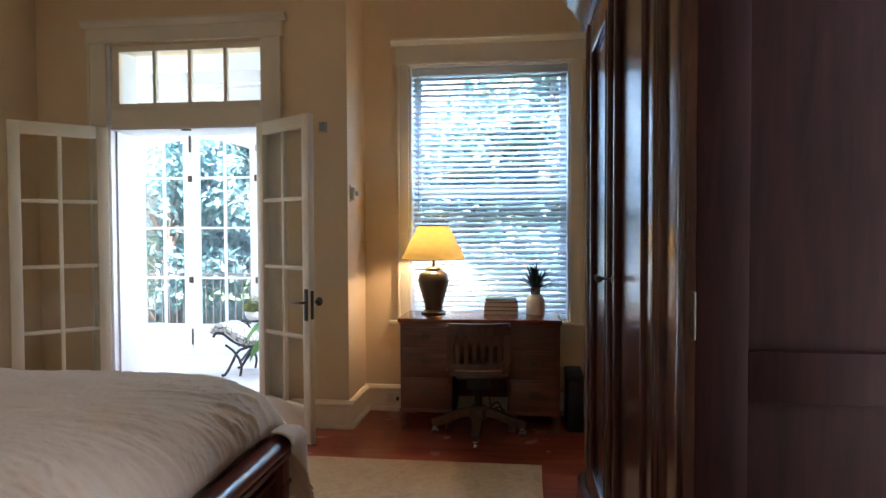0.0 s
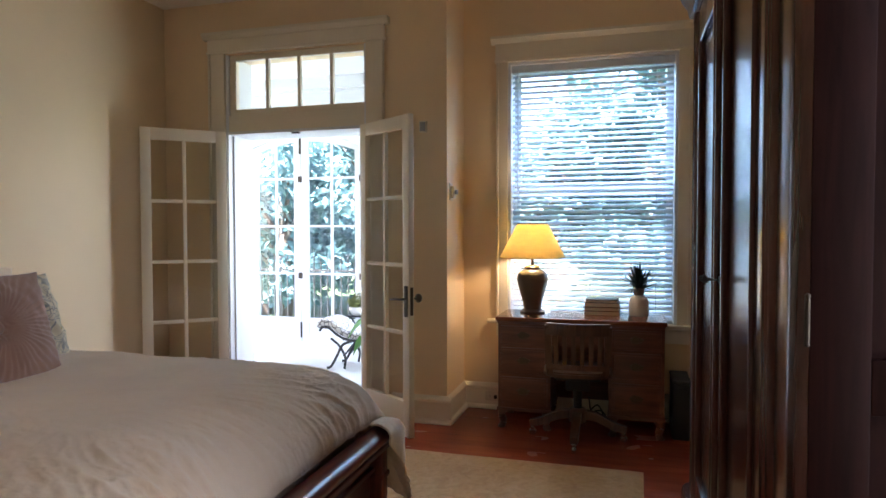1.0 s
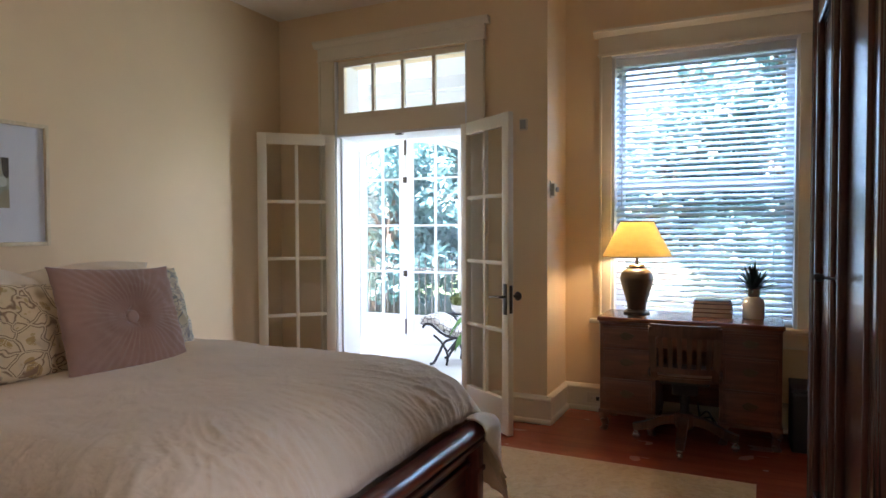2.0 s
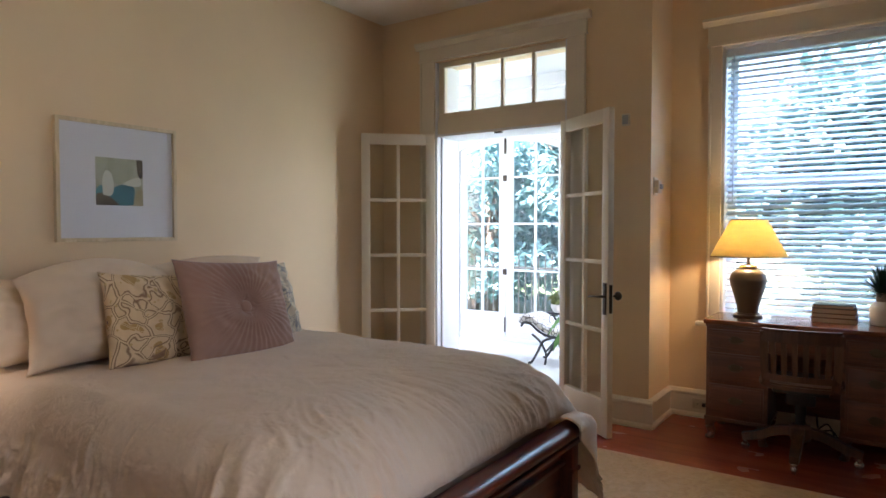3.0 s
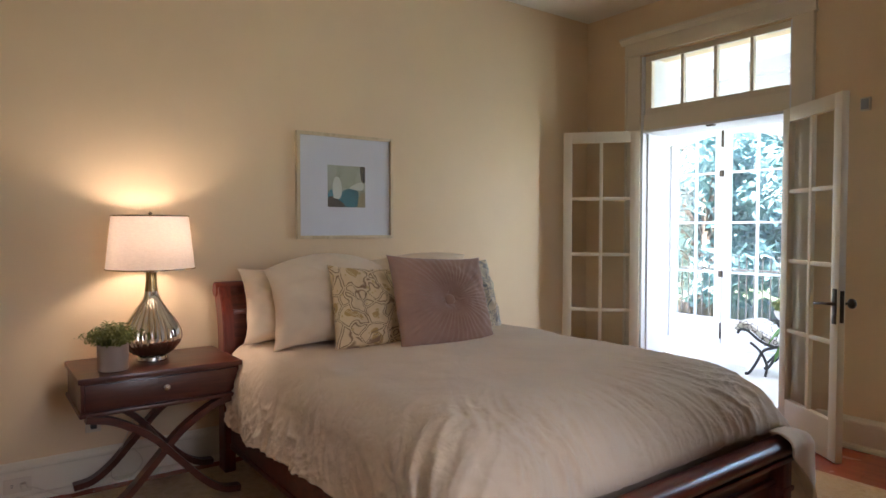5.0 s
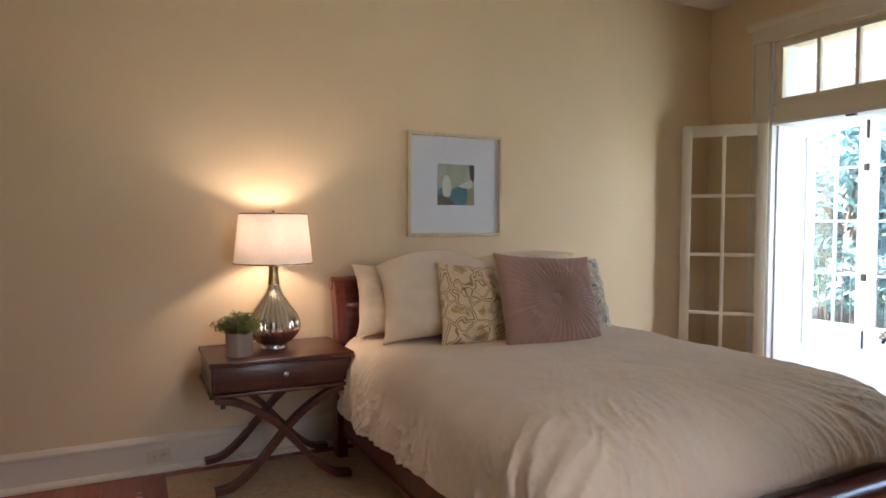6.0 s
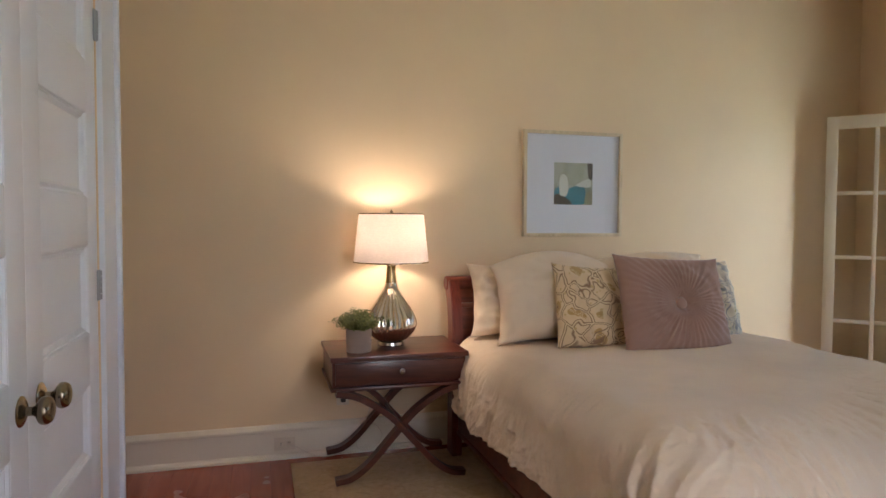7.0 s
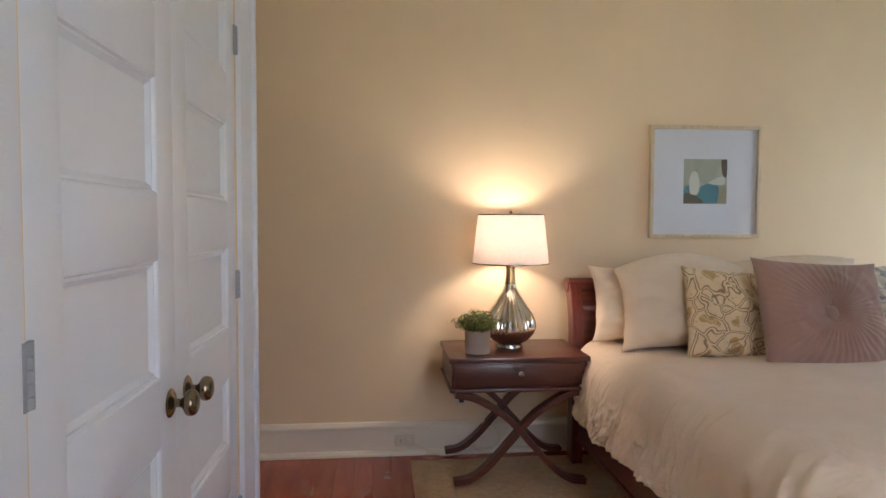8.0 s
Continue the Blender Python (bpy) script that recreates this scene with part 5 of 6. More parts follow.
part("spider", merged(sweep([(-0.106, 0, 0.622), (0.106, 0, 0.622)], 0.0016, 6), sweep([(0, -0.106, 0.622), (0, 0.106, 0.622)], 0.0016, 6), sweep(spline([(0.012, 0, 0.42), (0.045, 0, 0.48), (0.04, 0, 0.58), (0, 0, 0.622), (-0.04, 0, 0.58), (-0.045, 0, 0.48), (-0.012, 0, 0.42)], 4), 0.0018, 6)), BRASS, dl)

z = 0.762
for i, (w, d, h, rot, cov, lab) in enumerate(((0.245, 0.17, 0.03, 1.5, 0, "brown cloth-bound book at the bottom of a stack"), (0.235, 0.165, 0.026, -2.0, 1, "rust-coloured book in a stack on the desk"),
                                              (0.24, 0.168, 0.03, 2.0, 2, "taupe book in a stack on the desk"), (0.215, 0.16, 0.022, -1.0, 3, "slate-blue book on top of a stack"))):
    bk = thing("book", (0.0, 4.40, z), lab, "book", "stack of books", rot)
    part("page_block", box_bm(-w / 2 + 0.006, w / 2 - 0.006, -d / 2 + 0.006, d / 2 - 0.003, 0.003, h - 0.003), PAPER, bk, "cream page edges")
    part("cover", merged(box_bm(-w / 2, w / 2, -d / 2, d / 2, 0, 0.003, 0.001), box_bm(-w / 2, w / 2, -d / 2, d / 2, h - 0.003, h, 0.001), box_bm(-w / 2, w / 2, d / 2 - 0.002, d / 2 + 0.003, 0, h, 0.001)), COVERS[cov], bk)
    z += h + 0.0005

vp = thing("potted_plant", (0.243, 4.40, 0.762), "dark spiky succulent in a white bottle vase", "plant")
part("vase", lathe(smooth_profile([(0.0, 0.0), (0.055, 0.0), (0.064, 0.01), (0.066, 0.06), (0.064, 0.105), (0.05, 0.13), (0.036, 0.14)], 4), 36), POTWHITE, vp, "white glazed vase")
part("vase_neck", lathe([(0.034, 0.138), (0.035, 0.15), (0.035, 0.185), (0.039, 0.19), (0.034, 0.192), (0.03, 0.18), (0.0, 0.178)], 28), TAUPE, vp, "unglazed taupe neck")


def blades(rng, count, length, width, material, lean):
    """Long pointed leaves that arch out from one root."""
    verts, faces = [], []
    for k in range(count):
        a = rng.uniform(0, 6.28)
        out = rng.uniform(*lean)
        L = length * rng.uniform(0.7, 1.1)
        side = Vector((-math.sin(a), math.cos(a), 0))
        base = len(verts)
        for i in range(7):
            f = i / 6
            r = L * math.sin(out) * f
            h = L * math.cos(out) * f - 0.25 * L * f * f * out
            p = Vector((math.cos(a) * r, math.sin(a) * r, h))
            w = width * (0.5 + 0.9 * f) * (1 - f) ** 0.7 + 0.0004
            verts += [p + side * w, p + Vector((0, 0, -0.3 * w)), p - side * w]
        for i in range(6):
            j = base + 3 * i
            faces += [(j, j + 1, j + 4, j + 3), (j + 1, j + 2, j + 5, j + 4)]
    me = bpy.data.meshes.new("foliage")
    me.from_pydata(verts, [], faces)
    me.materials.append(material)
    return me


o = part("foliage", blades(random.Random(21), 80, 0.195, 0.016, SPIKE, (0.05, 1.3)), SPIKE, vp)
o.location = (0, 0, 0.17)

# ---- swivel chair, pushed in, its back to the room ----
ch = thing("swivel_chair", (-0.135, 4.02, 0.0), "dark oak swivel chair on steel casters", "chair", rz=4)
part("seat", extruded([(0.215 * math.copysign(abs(math.cos(a)) ** 0.6, math.cos(a)), 0.205 * math.copysign(abs(math.sin(a)) ** 0.6, math.sin(a))) for a in [2 * math.pi * i / 40 for i in range(40)]], "z", 0.432, 0.466, 0.01), CHAIRWOOD, ch)
part("seat_pan", box_bm(-0.14, 0.14, -0.13, 0.13, 0.40, 0.433, 0.01), LEATHER, ch, "black underside plate")
part("tilt_box", merged(box_bm(-0.075, 0.075, -0.10, 0.10, 0.33, 0.405, 0.015), moved(lathe([(0.03, 0.0), (0.03, 0.12)], 16), Matrix.Translation((0, 0, 0.26)))), BLACK, ch, "black steel tilt mechanism")
part("column", lathe([(0.0, 0.13), (0.026, 0.13), (0.026, 0.28), (0.0, 0.28)], 18), BLACK, ch)
part("hub", lathe(smooth_profile([(0.0, 0.205), (0.05, 0.2), (0.06, 0.175), (0.055, 0.12), (0.035, 0.11), (0.0, 0.11)], 3), 22), CHAIRWOOD, ch)
caster_wheel = lathe(smooth_profile([(0.0, -0.011), (0.02, -0.01), (0.024, -0.004), (0.024, 0.004), (0.02, 0.01), (0.0, 0.011)], 3), 18)
wheel_mesh = mesh_of("wheel", moved(caster_wheel, Matrix.Rotation(math.pi / 2, 4, "X")), STEEL)
stem_mesh = mesh_of("caster", merged(box_bm(-0.009, 0.012, -0.016, 0.016, 0.036, 0.062, 0.004), box_bm(-0.009, 0.012, -0.016, -0.0125, 0.02, 0.04, 0.001), box_bm(-0.009, 0.012, 0.0125, 0.016, 0.02, 0.04, 0.001)), STEEL)
for k in range(4):
    a = radians(-92 + 90 * k - 2)
    c, s = math.cos(a), math.sin(a)
    arm = spline([(0.03 * c, 0.03 * s, 0.165), (0.12 * c, 0.12 * s, 0.15), (0.22 * c, 0.22 * s, 0.105), (0.275 * c, 0.275 * s, 0.088), (0.305 * c, 0.305 * s, 0.082)], 5)
    part("base_arm", sweep(arm, 0.025, flat=(0.027, 0.024), taper=(1.1, 0.85)), CHAIRWOOD, ch)
    st = part("caster", stem_mesh, STEEL, ch, "steel caster")
    st.location, st.rotation_euler = (0.288 * c, 0.288 * s, 0.0), (0, 0, a)
    wh = part("wheel", wheel_mesh, STEEL, st)
    wh.location = (0.0, 0, 0.0245)


for x in (-0.175, 0.175):
    part("back_post", sweep(spline([(x * 0.95, -0.17, 0.45), (x, -0.20, 0.55), (x * 1.02, -0.225, 0.68), (x * 1.02, -0.24, 0.765)], 5), 0.02, flat=(0.02, 0.012), up=(0, 1, 0)), CHAIRWOOD, ch)
rail = [(0.19 * u, -0.235 - 0.035 * (1 - u * u), 0.745) for u in [-1 + i / 8 for i in range(17)]]
part("top_rail", sweep(rail, 0.03, flat=(0.011, 0.036)), CHAIRWOOD, ch)
low = [(0.18 * u, -0.19 - 0.032 * (1 - u * u), 0.505) for u in [-1 + i / 8 for i in range(17)]]
part("lower_rail", sweep(low, 0.02, flat=(0.01, 0.017)), CHAIRWOOD, ch)
for i in range(6):
    u = -0.72 + 1.44 * i / 5
    part("back_slat", sweep(spline([(0.18 * u, -0.19 - 0.032 * (1 - u * u), 0.515), (0.183 * u, -0.215 - 0.034 * (1 - u * u), 0.62), (0.19 * u, -0.233 - 0.035 * (1 - u * u), 0.72)], 4), 0.01, flat=(0.013, 0.005), up=(0, 1, 0)), CHAIRWOOD, ch)

# unidentified dark shape beside the desk, built as a plain lidded case
bag = thing("dark_object", (0.50, 4.30, 0.0), "unidentified dark object beside the desk, built as a black case", "case")
part("case", box_bm(-0.05, 0.06, -0.15, 0.17, 0.0, 0.36, 0.02, 3), BLACK, bag)
part("lid", box_bm(-0.053, 0.063, -0.153, 0.173, 0.36, 0.385, 0.01, 2), BLACK, bag)
cords = thing("power_cord", (-0.12, 4.42, 0.0), "tangled black power cord under the desk", "cord")
part("cord", sweep(spline([(0.03, 0.05, 0.16), (0.05, -0.02, 0.08), (0.10, -0.05, 0.02), (0.13, 0.0, 0.05), (0.09, 0.04, 0.11), (0.04, 0.02, 0.06), (0.12, -0.03, 0.09), (0.15, 0.02, 0.008), (0.02, 0.03, 0.008), (-0.12, 0.05, 0.008)], 7), 0.005, 6), BLACK, cords)

# ---- armoire ----
AX0, AX1, AYN, AYF, AH = 0.455, 1.09, 1.15, 3.02, 2.40
arm = thing("armoire", (0, 0, 0), "tall dark mahogany armoire with two panelled doors", "armoire")
part("plinth", box_bm(AX0 - 0.035, AX1, AYN - 0.03, AYF + 0.03, 0.0, 0.125, 0.006), ARMOIRE, arm)
part("plinth_moulding", extruded([(AX0 - 0.035, 0.125), (AX0 - 0.028, 0.145), (AX0 - 0.012, 0.155), (AX0 + 0.02, 0.165), (AX1, 0.165), (AX1, 0.125)], "y", AYN - 0.022, AYF + 0.022, 0.003), ARMOIRE, arm)
part("back_panel", box_bm(AX1 - 0.02, AX1, AYN + 0.03, AYF - 0.03, 0.165, AH), ARMOIRE, arm)
part("top_board", box_bm(AX0 + 0.0, AX1 - 0.02, AYN + 0.03, AYF - 0.03, AH - 0.03, AH), ARMOIRE, arm)
for y0, y1, face in ((AYN, AYN + 0.03, AYN), (AYF - 0.03, AYF, AYF)):
    sgn = 1 if face == AYN else -1
    f0, f1 = (face, face + 0.016) if sgn > 0 else (face - 0.016, face)
    g0, g1 = (face + 0.016, face + 0.028) if sgn > 0 else (face - 0.028, face - 0.016)
    # side boards take the darkened copy, which holds their shade as colour
    part("side_panel", box_bm(AX0 + 0.04, AX1 - 0.02, g0, g1, 0.165, AH - 0.03), ARMOIRE_SHADED, arm)
    part("side_stile", box_bm(AX0 + 0.03, AX0 + 0.13, f0, f1, 0.165, AH, 0.004), ARMOIRE_SHADED, arm)
    part("side_stile", box_bm(AX1 - 0.10, AX1, f0, f1, 0.165, AH, 0.004), ARMOIRE_SHADED, arm)
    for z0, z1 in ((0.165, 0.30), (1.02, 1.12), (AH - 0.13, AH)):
        part("side_rail", box_bm(AX0 + 0.13, AX1 - 0.10, f0 + 0.001, f1, z0, z1, 0.004), ARMOIRE_SHADED, arm)
# rounded front corners with reeds
for y in (AYN, AYF):
    s = 1 if y == AYN else -1
    prof = [(AX0 + 0.03, y), (AX0 + 0.012, y + 0.006 * s), (AX0 + 0.003, y + 0.02 * s), (AX0, y + 0.04 * s)]
    for k in range(3):
        c = y + (0.135 + 0.03 * k) * s
        prof += [(AX0 - 0.001, c - 0.013 * s), (AX0 - 0.011, c - 0.007 * s), (AX0 - 0.014, c), (AX0 - 0.011, c + 0.007 * s), (AX0 - 0.001, c + 0.013 * s)]
    prof += [(AX0, y + 0.235 * s), (AX0 + 0.03, y + 0.235 * s)]
    part("corner_pilaster", extruded(prof if s > 0 else prof[::-1], "z", 0.165, AH - 0.12), ARMOIRE, arm)
part("frieze", box_bm(AX0 - 0.004, AX0 + 0.03, AYN + 0.0, AYF - 0.0, AH - 0.12, AH, 0.004), ARMOIRE, arm)
cx = AX0
crown = [(cx + 0.03, AH - 0.06), (cx - 0.012, AH - 0.06), (cx - 0.02, AH - 0.04), (cx - 0.022, AH - 0.02), (cx - 0.045, AH + 0.01), (cx - 0.06, AH + 0.045), (cx - 0.085, AH + 0.06), (cx - 0.09, AH + 0.085), (cx - 0.10, AH + 0.09), (cx - 0.10, AH + 0.115), (cx + 0.03, AH + 0.115)]
part("cornice", extruded(crown, "y", AYN - 0.09, AYF + 0.09, 0.002), ARMOIRE, arm)
part("cornice_side", box_bm(cx + 0.03, AX1, AYN - 0.09, AYF + 0.09, AH + 0.001, AH + 0.114, 0.004), ARMOIRE, arm)
mid = (AYN + AYF) / 2
for d0, d1 in ((AYN + 0.237, mid - 0.002), (mid + 0.002, AYF - 0.237)):
    dr = part("door", merged(box_bm(AX0 - 0.004, AX0 + 0.022, d0, d0 + 0.105, 0.175, AH - 0.13, 0.004), box_bm(AX0 - 0.004, AX0 + 0.022, d1 - 0.105, d1, 0.175, AH - 0.13, 0.004),
                              box_bm(AX0 - 0.0035, AX0 + 0.022, d0 + 0.105, d1 - 0.105, 0.175, 0.31, 0.004), box_bm(AX0 - 0.0035, AX0 + 0.022, d0 + 0.105, d1 - 0.105, AH - 0.27, AH - 0.13, 0.004)), ARMOIRE, arm)
    part("door_panel", box_bm(AX0 + 0.008, AX0 + 0.018, d0 + 0.10, d1 - 0.10, 0.30, AH - 0.26), ARMOIRE, dr)
    # raised bead round the panel
    for b in ((d0 + 0.10, d0 + 0.128, 0.305, AH - 0.265), (d1 - 0.128, d1 - 0.10, 0.305, AH - 0.265)):
        part("panel_bead", box_bm(AX0 - 0.014, AX0 + 0.01, *b, 0.008, 3), ARMOIRE, dr)
    for z0 in (0.305, AH - 0.293):
        part("panel_bead", box_bm(AX0 - 0.013, AX0 + 0.01, d0 + 0.128, d1 - 0.128, z0, z0 + 0.028, 0.008, 3), ARMOIRE, dr)
part("meeting_bead", moved(lathe([(0.013, 0.18), (0.013, AH - 0.135)], 14), Matrix.Translation((AX0 - 0.008, mid, 0))), ARMOIRE, arm)
for y in (mid - 0.03, mid + 0.03):
    part("key", merged(moved(lathe([(0.0, 0), (0.012, 0.0), (0.012, 0.003), (0.0, 0.004)], 16), Matrix.Translation((AX0 - 0.004, y, 1.19)) @ Matrix.Rotation(-math.pi / 2, 4, "Y")),
                       sweep([(AX0 - 0.006, y, 1.19), (AX0 - 0.04, y, 1.19)], 0.003, 8), moved(lathe([(0.006, -0.002), (0.012, -0.002), (0.012, 0.002), (0.006, 0.002), (0.006, -0.002)], 14), Matrix.Translation((AX0 - 0.048, y, 1.19)) @ Matrix.Rotation(math.pi / 2, 4, "X"))), BRONZE, arm, "dark metal key")
for z0 in (0.45, 1.15, 2.0):
    part("hinge", moved(merged(lathe([(0.005, 0), (0.005, 0.075)], 10), lathe(smooth_profile([(0.0, -0.012), (0.005, -0.008), (0.004, 0.0)], 3), 10), lathe(smooth_profile([(0.004, 0.075), (0.005, 0.083), (0.0, 0.088)], 3), 10)), Matrix.Translation((AX0 + 0.026, AYN - 0.002, z0))), BRONZE, arm, "small dark barrel hinge")


# ---- closet doors ----
def closet_door(name, x0, x1, knob_x, hinge_x, label):
    """Five-panel ladder door, its moulded panels sunk on the room's side."""
    t = thing(name, (0, CW, 0), label, "door", "closet doors", kind="structure")
    y0, y1 = -0.04, -0.004
    h = CDTOP - 0.012
    sw = 0.118
    part("stile", box_bm(x0, x0 + sw, y0, y1, 0.01, h, 0.001), DOORWHITE, t)
    part("stile", box_bm(x1 - sw, x1, y0, y1, 0.01, h, 0.001), DOORWHITE, t)
    panels = [(0.16, 0.40), (0.565, 0.805), (0.972, 1.26), (1.415, 1.69), (1.855, 2.115)]
    edges = [0.01] + [v for p in panels for v in p] + [h]
    for z0, z1 in zip(edges[::2], edges[1::2]):
        part("rail", box_bm(x0 + sw, x1 - sw, y0, y1, z0, z1, 0.0006), DOORWHITE, t)
    for z0, z1 in panels:
        p = part("panel", box_bm(x0 + sw - 0.005, x1 - sw + 0.005, y0 + 0.01, y0 + 0.018, z0 - 0.005, z1 + 0.005), DOORWHITE, t, smooth=False)
        a, b = x0 + sw, x1 - sw
        m = 0.026
        bm = bmesh.new()
        rings = []
        for inset, depth in ((0.0, y1 - 0.001), (0.004, y1 - 0.002), (0.008, y1 - 0.009), (0.014, y1 - 0.008), (m, y0 + 0.0185)):
            rings.append([bm.verts.new(q) for q in ((a + inset, depth, z0 + inset), (b - inset, depth, z0 + inset), (b - inset, depth, z1 - inset), (a + inset, depth, z1 - inset))])
        for r0, r1 in zip(rings, rings[1:]):
            for i in range(4):
                bm.faces.new((r0[i], r0[(i + 1) % 4], r1[(i + 1) % 4], r1[i]))
        bmesh.ops.recalc_face_normals(bm, faces=bm.faces[:])
        part("panel_moulding", bm, DOORWHITE, p, smooth=False)
    rose = part("knob_rose", moved(lathe(smooth_profile([(0.0, 0.0), (0.033, 0.0), (0.035, 0.004), (0.024, 0.01), (0.013, 0.014)], 4), 28), Matrix.Translation((knob_x, y1, 0.895)) @ Matrix.Rotation(-math.pi / 2, 4, "X")), BRASS, t, "aged brass rose")
    part("door_knob", moved(lathe(smooth_profile([(0.012, 0.010), (0.011, 0.026), (0.018, 0.034), (0.031, 0.043), (0.033, 0.056), (0.024, 0.067), (0.0, 0.07)], 5), 28), Matrix.Translation((knob_x, y1, 0.895)) @ Matrix.Rotation(-math.pi / 2, 4, "X")), BRASS, rose, "aged brass round knob")
    for z in (0.28, 1.12, 2.0):
        hg = [box_bm(hinge_x - 0.016, hinge_x + 0.016, -0.004, 0.003, z - 0.052, z + 0.052, 0.0008)]
        for k in range(5):
            hg.append(moved(lathe([(0.0, 0.0), (0.0065, 0.0005), (0.0065, 0.0185), (0.0, 0.019)], 10), Matrix.Translation((hinge_x, 0.003, z - 0.05 + 0.0202 * k))))
        part("hinge", merged(*hg), GREYBOX, t, "grey steel butt hinge")
    return t


closet_door("closet_door", -1.3495, -0.656, -1.298, -0.652, "white painted panel door with brass knob")
closet_door("closet_door", -2.046, -1.3505, -1.436, -2.048, "white painted panel door with brass knob")
cc = thing("closet_casing", (0, CW, 0), "white painted casing round the closet doors", "casing", kind="structure")
for a, b in ((-2.272, -2.055), (-0.645, -0.50)):
    proud = 0.018 if a < -1 else 0.0015
    part("side_board", box_bm(a, b, -0.003, proud, 0, CDTOP, 0.001), DOORWHITE, cc)
    if a < -1:
        part("outer_bead", box_bm(a, a + 0.03, 0.014, 0.034, 0, CDTOP, 0.008, 3), DOORWHITE, cc)
part("head_board", box_bm(-2.275, -0.49, -0.003, 0.024, CDTOP, CDTOP + 0.15, 0.003), DOORWHITE, cc)
solid("closet_back", box_bm(CDX0 - 0.02, CDX1 + 0.02, CW - 0.32, CW - 0.2, 0, CDTOP + 0.05), WALL, "plain wall inside the closet", "wall")

# ---- switches, outlets, thermostat ----
th = thing("thermostat", (CORNER, 4.19, 1.615), "ivory wall thermostat on the return wall", "thermostat")
part("back_plate", box_bm(0.0005, 0.008, -0.042, 0.042, -0.06, 0.06, 0.003), PLASTIC, th)
part("body", box_bm(0.008, 0.034, -0.034, 0.034, -0.045, 0.04, 0.006, 3), PLASTIC, th)
part("dial", box_bm(0.034, 0.052, -0.018, 0.018, -0.018, 0.014, 0.005), GREYBOX, th)
sn = thing("door_sensor", (-1.196, DW, 2.062), "small grey alarm sensor beside the door head", "sensor")
part("case", box_bm(-0.027, 0.027, -0.026, -0.0005, -0.04, 0.04, 0.006, 3), PLASTIC, sn)
part("lens", box_bm(-0.02, 0.02, -0.03, -0.025, -0.032, 0.03, 0.003), GREYBOX, sn)


def outlet(loc, rz, label, plug):
    t = thing("outlet", loc, label, "outlet", "wall outlets", rz)
    part("cover_plate", box_bm(-0.058, 0.058, -0.0065, -0.0005, -0.036, 0.036, 0.003), PLASTIC, t)
    for x in (-0.022, 0.022):
        s = part("socket", box_bm(x - 0.015, x + 0.015, -0.0085, -0.006, -0.012, 0.012, 0.004), PLASTIC, t)
        for dz in (-0.005, 0.005):
            part("slot", box_bm(x - 0.005, x + 0.004, -0.0095, -0.0083, dz - 0.0012, dz + 0.0012), BLACK, s)
    if plug:
        part("plug", box_bm(0.012, 0.034, -0.036, -0.0085, -0.013, 0.013, 0.005), BLACK if plug > 1 else PLASTIC, t)
    return t


outlet((BW + 0.0205, -0.02, 0.085), 90, "ivory outlet on the baseboard with a plug", 1)
outlet((-0.80, WW - 0.0205, 0.095), 0, "ivory outlet on the baseboard with dark plug", 2)
wo = thing("outlet", (BW, 0.31, 0.335), "ivory outlet on the wall behind the nightstand", "outlet", "wall outlets", 90)
part("cover_plate", box_bm(-0.036, 0.036, -0.0065, -0.0005, -0.058, 0.058, 0.003), PLASTIC, wo)
part("plug", box_bm(-0.014, 0.014, -0.034, -0.0065, -0.036, -0.008, 0.005), BLACK, wo)
lc = thing("lamp_cord", (0, 0, 0), "pale lamp cord looping along the baseboard", "cord")
part("cord", sweep(spline([(BW + 0.05, 0.0, 0.085), (BW + 0.06, 0.05, 0.07), (BW + 0.07, 0.12, 0.03), (BW + 0.08, 0.2, 0.012), (BW + 0.07, 0.32, 0.03), (BW + 0.06, 0.40, 0.11), (BW + 0.06, 0.47, 0.18), (BW + 0.07, 0.53, 0.10), (BW + 0.08, 0.46, 0.03), (BW + 0.07, 0.38, 0.06), (BW + 0.05, 0.46, 0.25), (BW + 0.04, 0.52, 0.42), (BW + 0.03, 0.54, 0.62)], 7), 0.003, 6), PLASTIC, lc)

# ---- rug ----
rug_bm = bmesh.new()
bmesh.ops.create_grid(rug_bm, x_segments=90, y_segments=90, size=1)
for v in rug_bm.verts:
    x, y = -1.475 + v.co.x * 1.735, 1.77 + v.co.y * 1.762
    w = 0.006 * noise.noise(Vector((x * 2, y * 2, 0)))
    edge = min(1.735 - abs(v.co.x) * 1.735, 1.762 - abs(v.co.y) * 1.762)
    v.co = Vector((x + (w if abs(v.co.x) > 0.98 else 0), y + (w if abs(v.co.y) > 0.98 else 0), 0.002 + 0.009 * min(1, edge / 0.02) + 0.0012 * noise.noise(Vector((x * 9, y * 9, 3)))))
tagged(new("rug", mesh_of("rug", rug_bm, RUG)), "large beige wool rug with a faint carved pattern", "rug")

# ---- sunroom furniture ----
STRIPE, ts, bs = nodes_of("black_white_weave")
vor = ts.nodes.new("ShaderNodeTexVoronoi")
vor.feature = "DISTANCE_TO_EDGE"
vor.inputs["Scale"].default_value = 24
ts.links.new(mapping(ts), vor.inputs["Vector"])
ts.links.new(ramp(ts, vor.outputs["Distance"], [(0.03, (0.03, 0.03, 0.035)), (0.08, (0.7, 0.69, 0.66))]), bs.inputs["Base Color"])
bs.inputs["Roughness"].default_value = 0.9
bench = thing("iron_bench", (-2.33, 5.62, 0.0), "black iron scroll bench with a patterned white cushion", "bench")
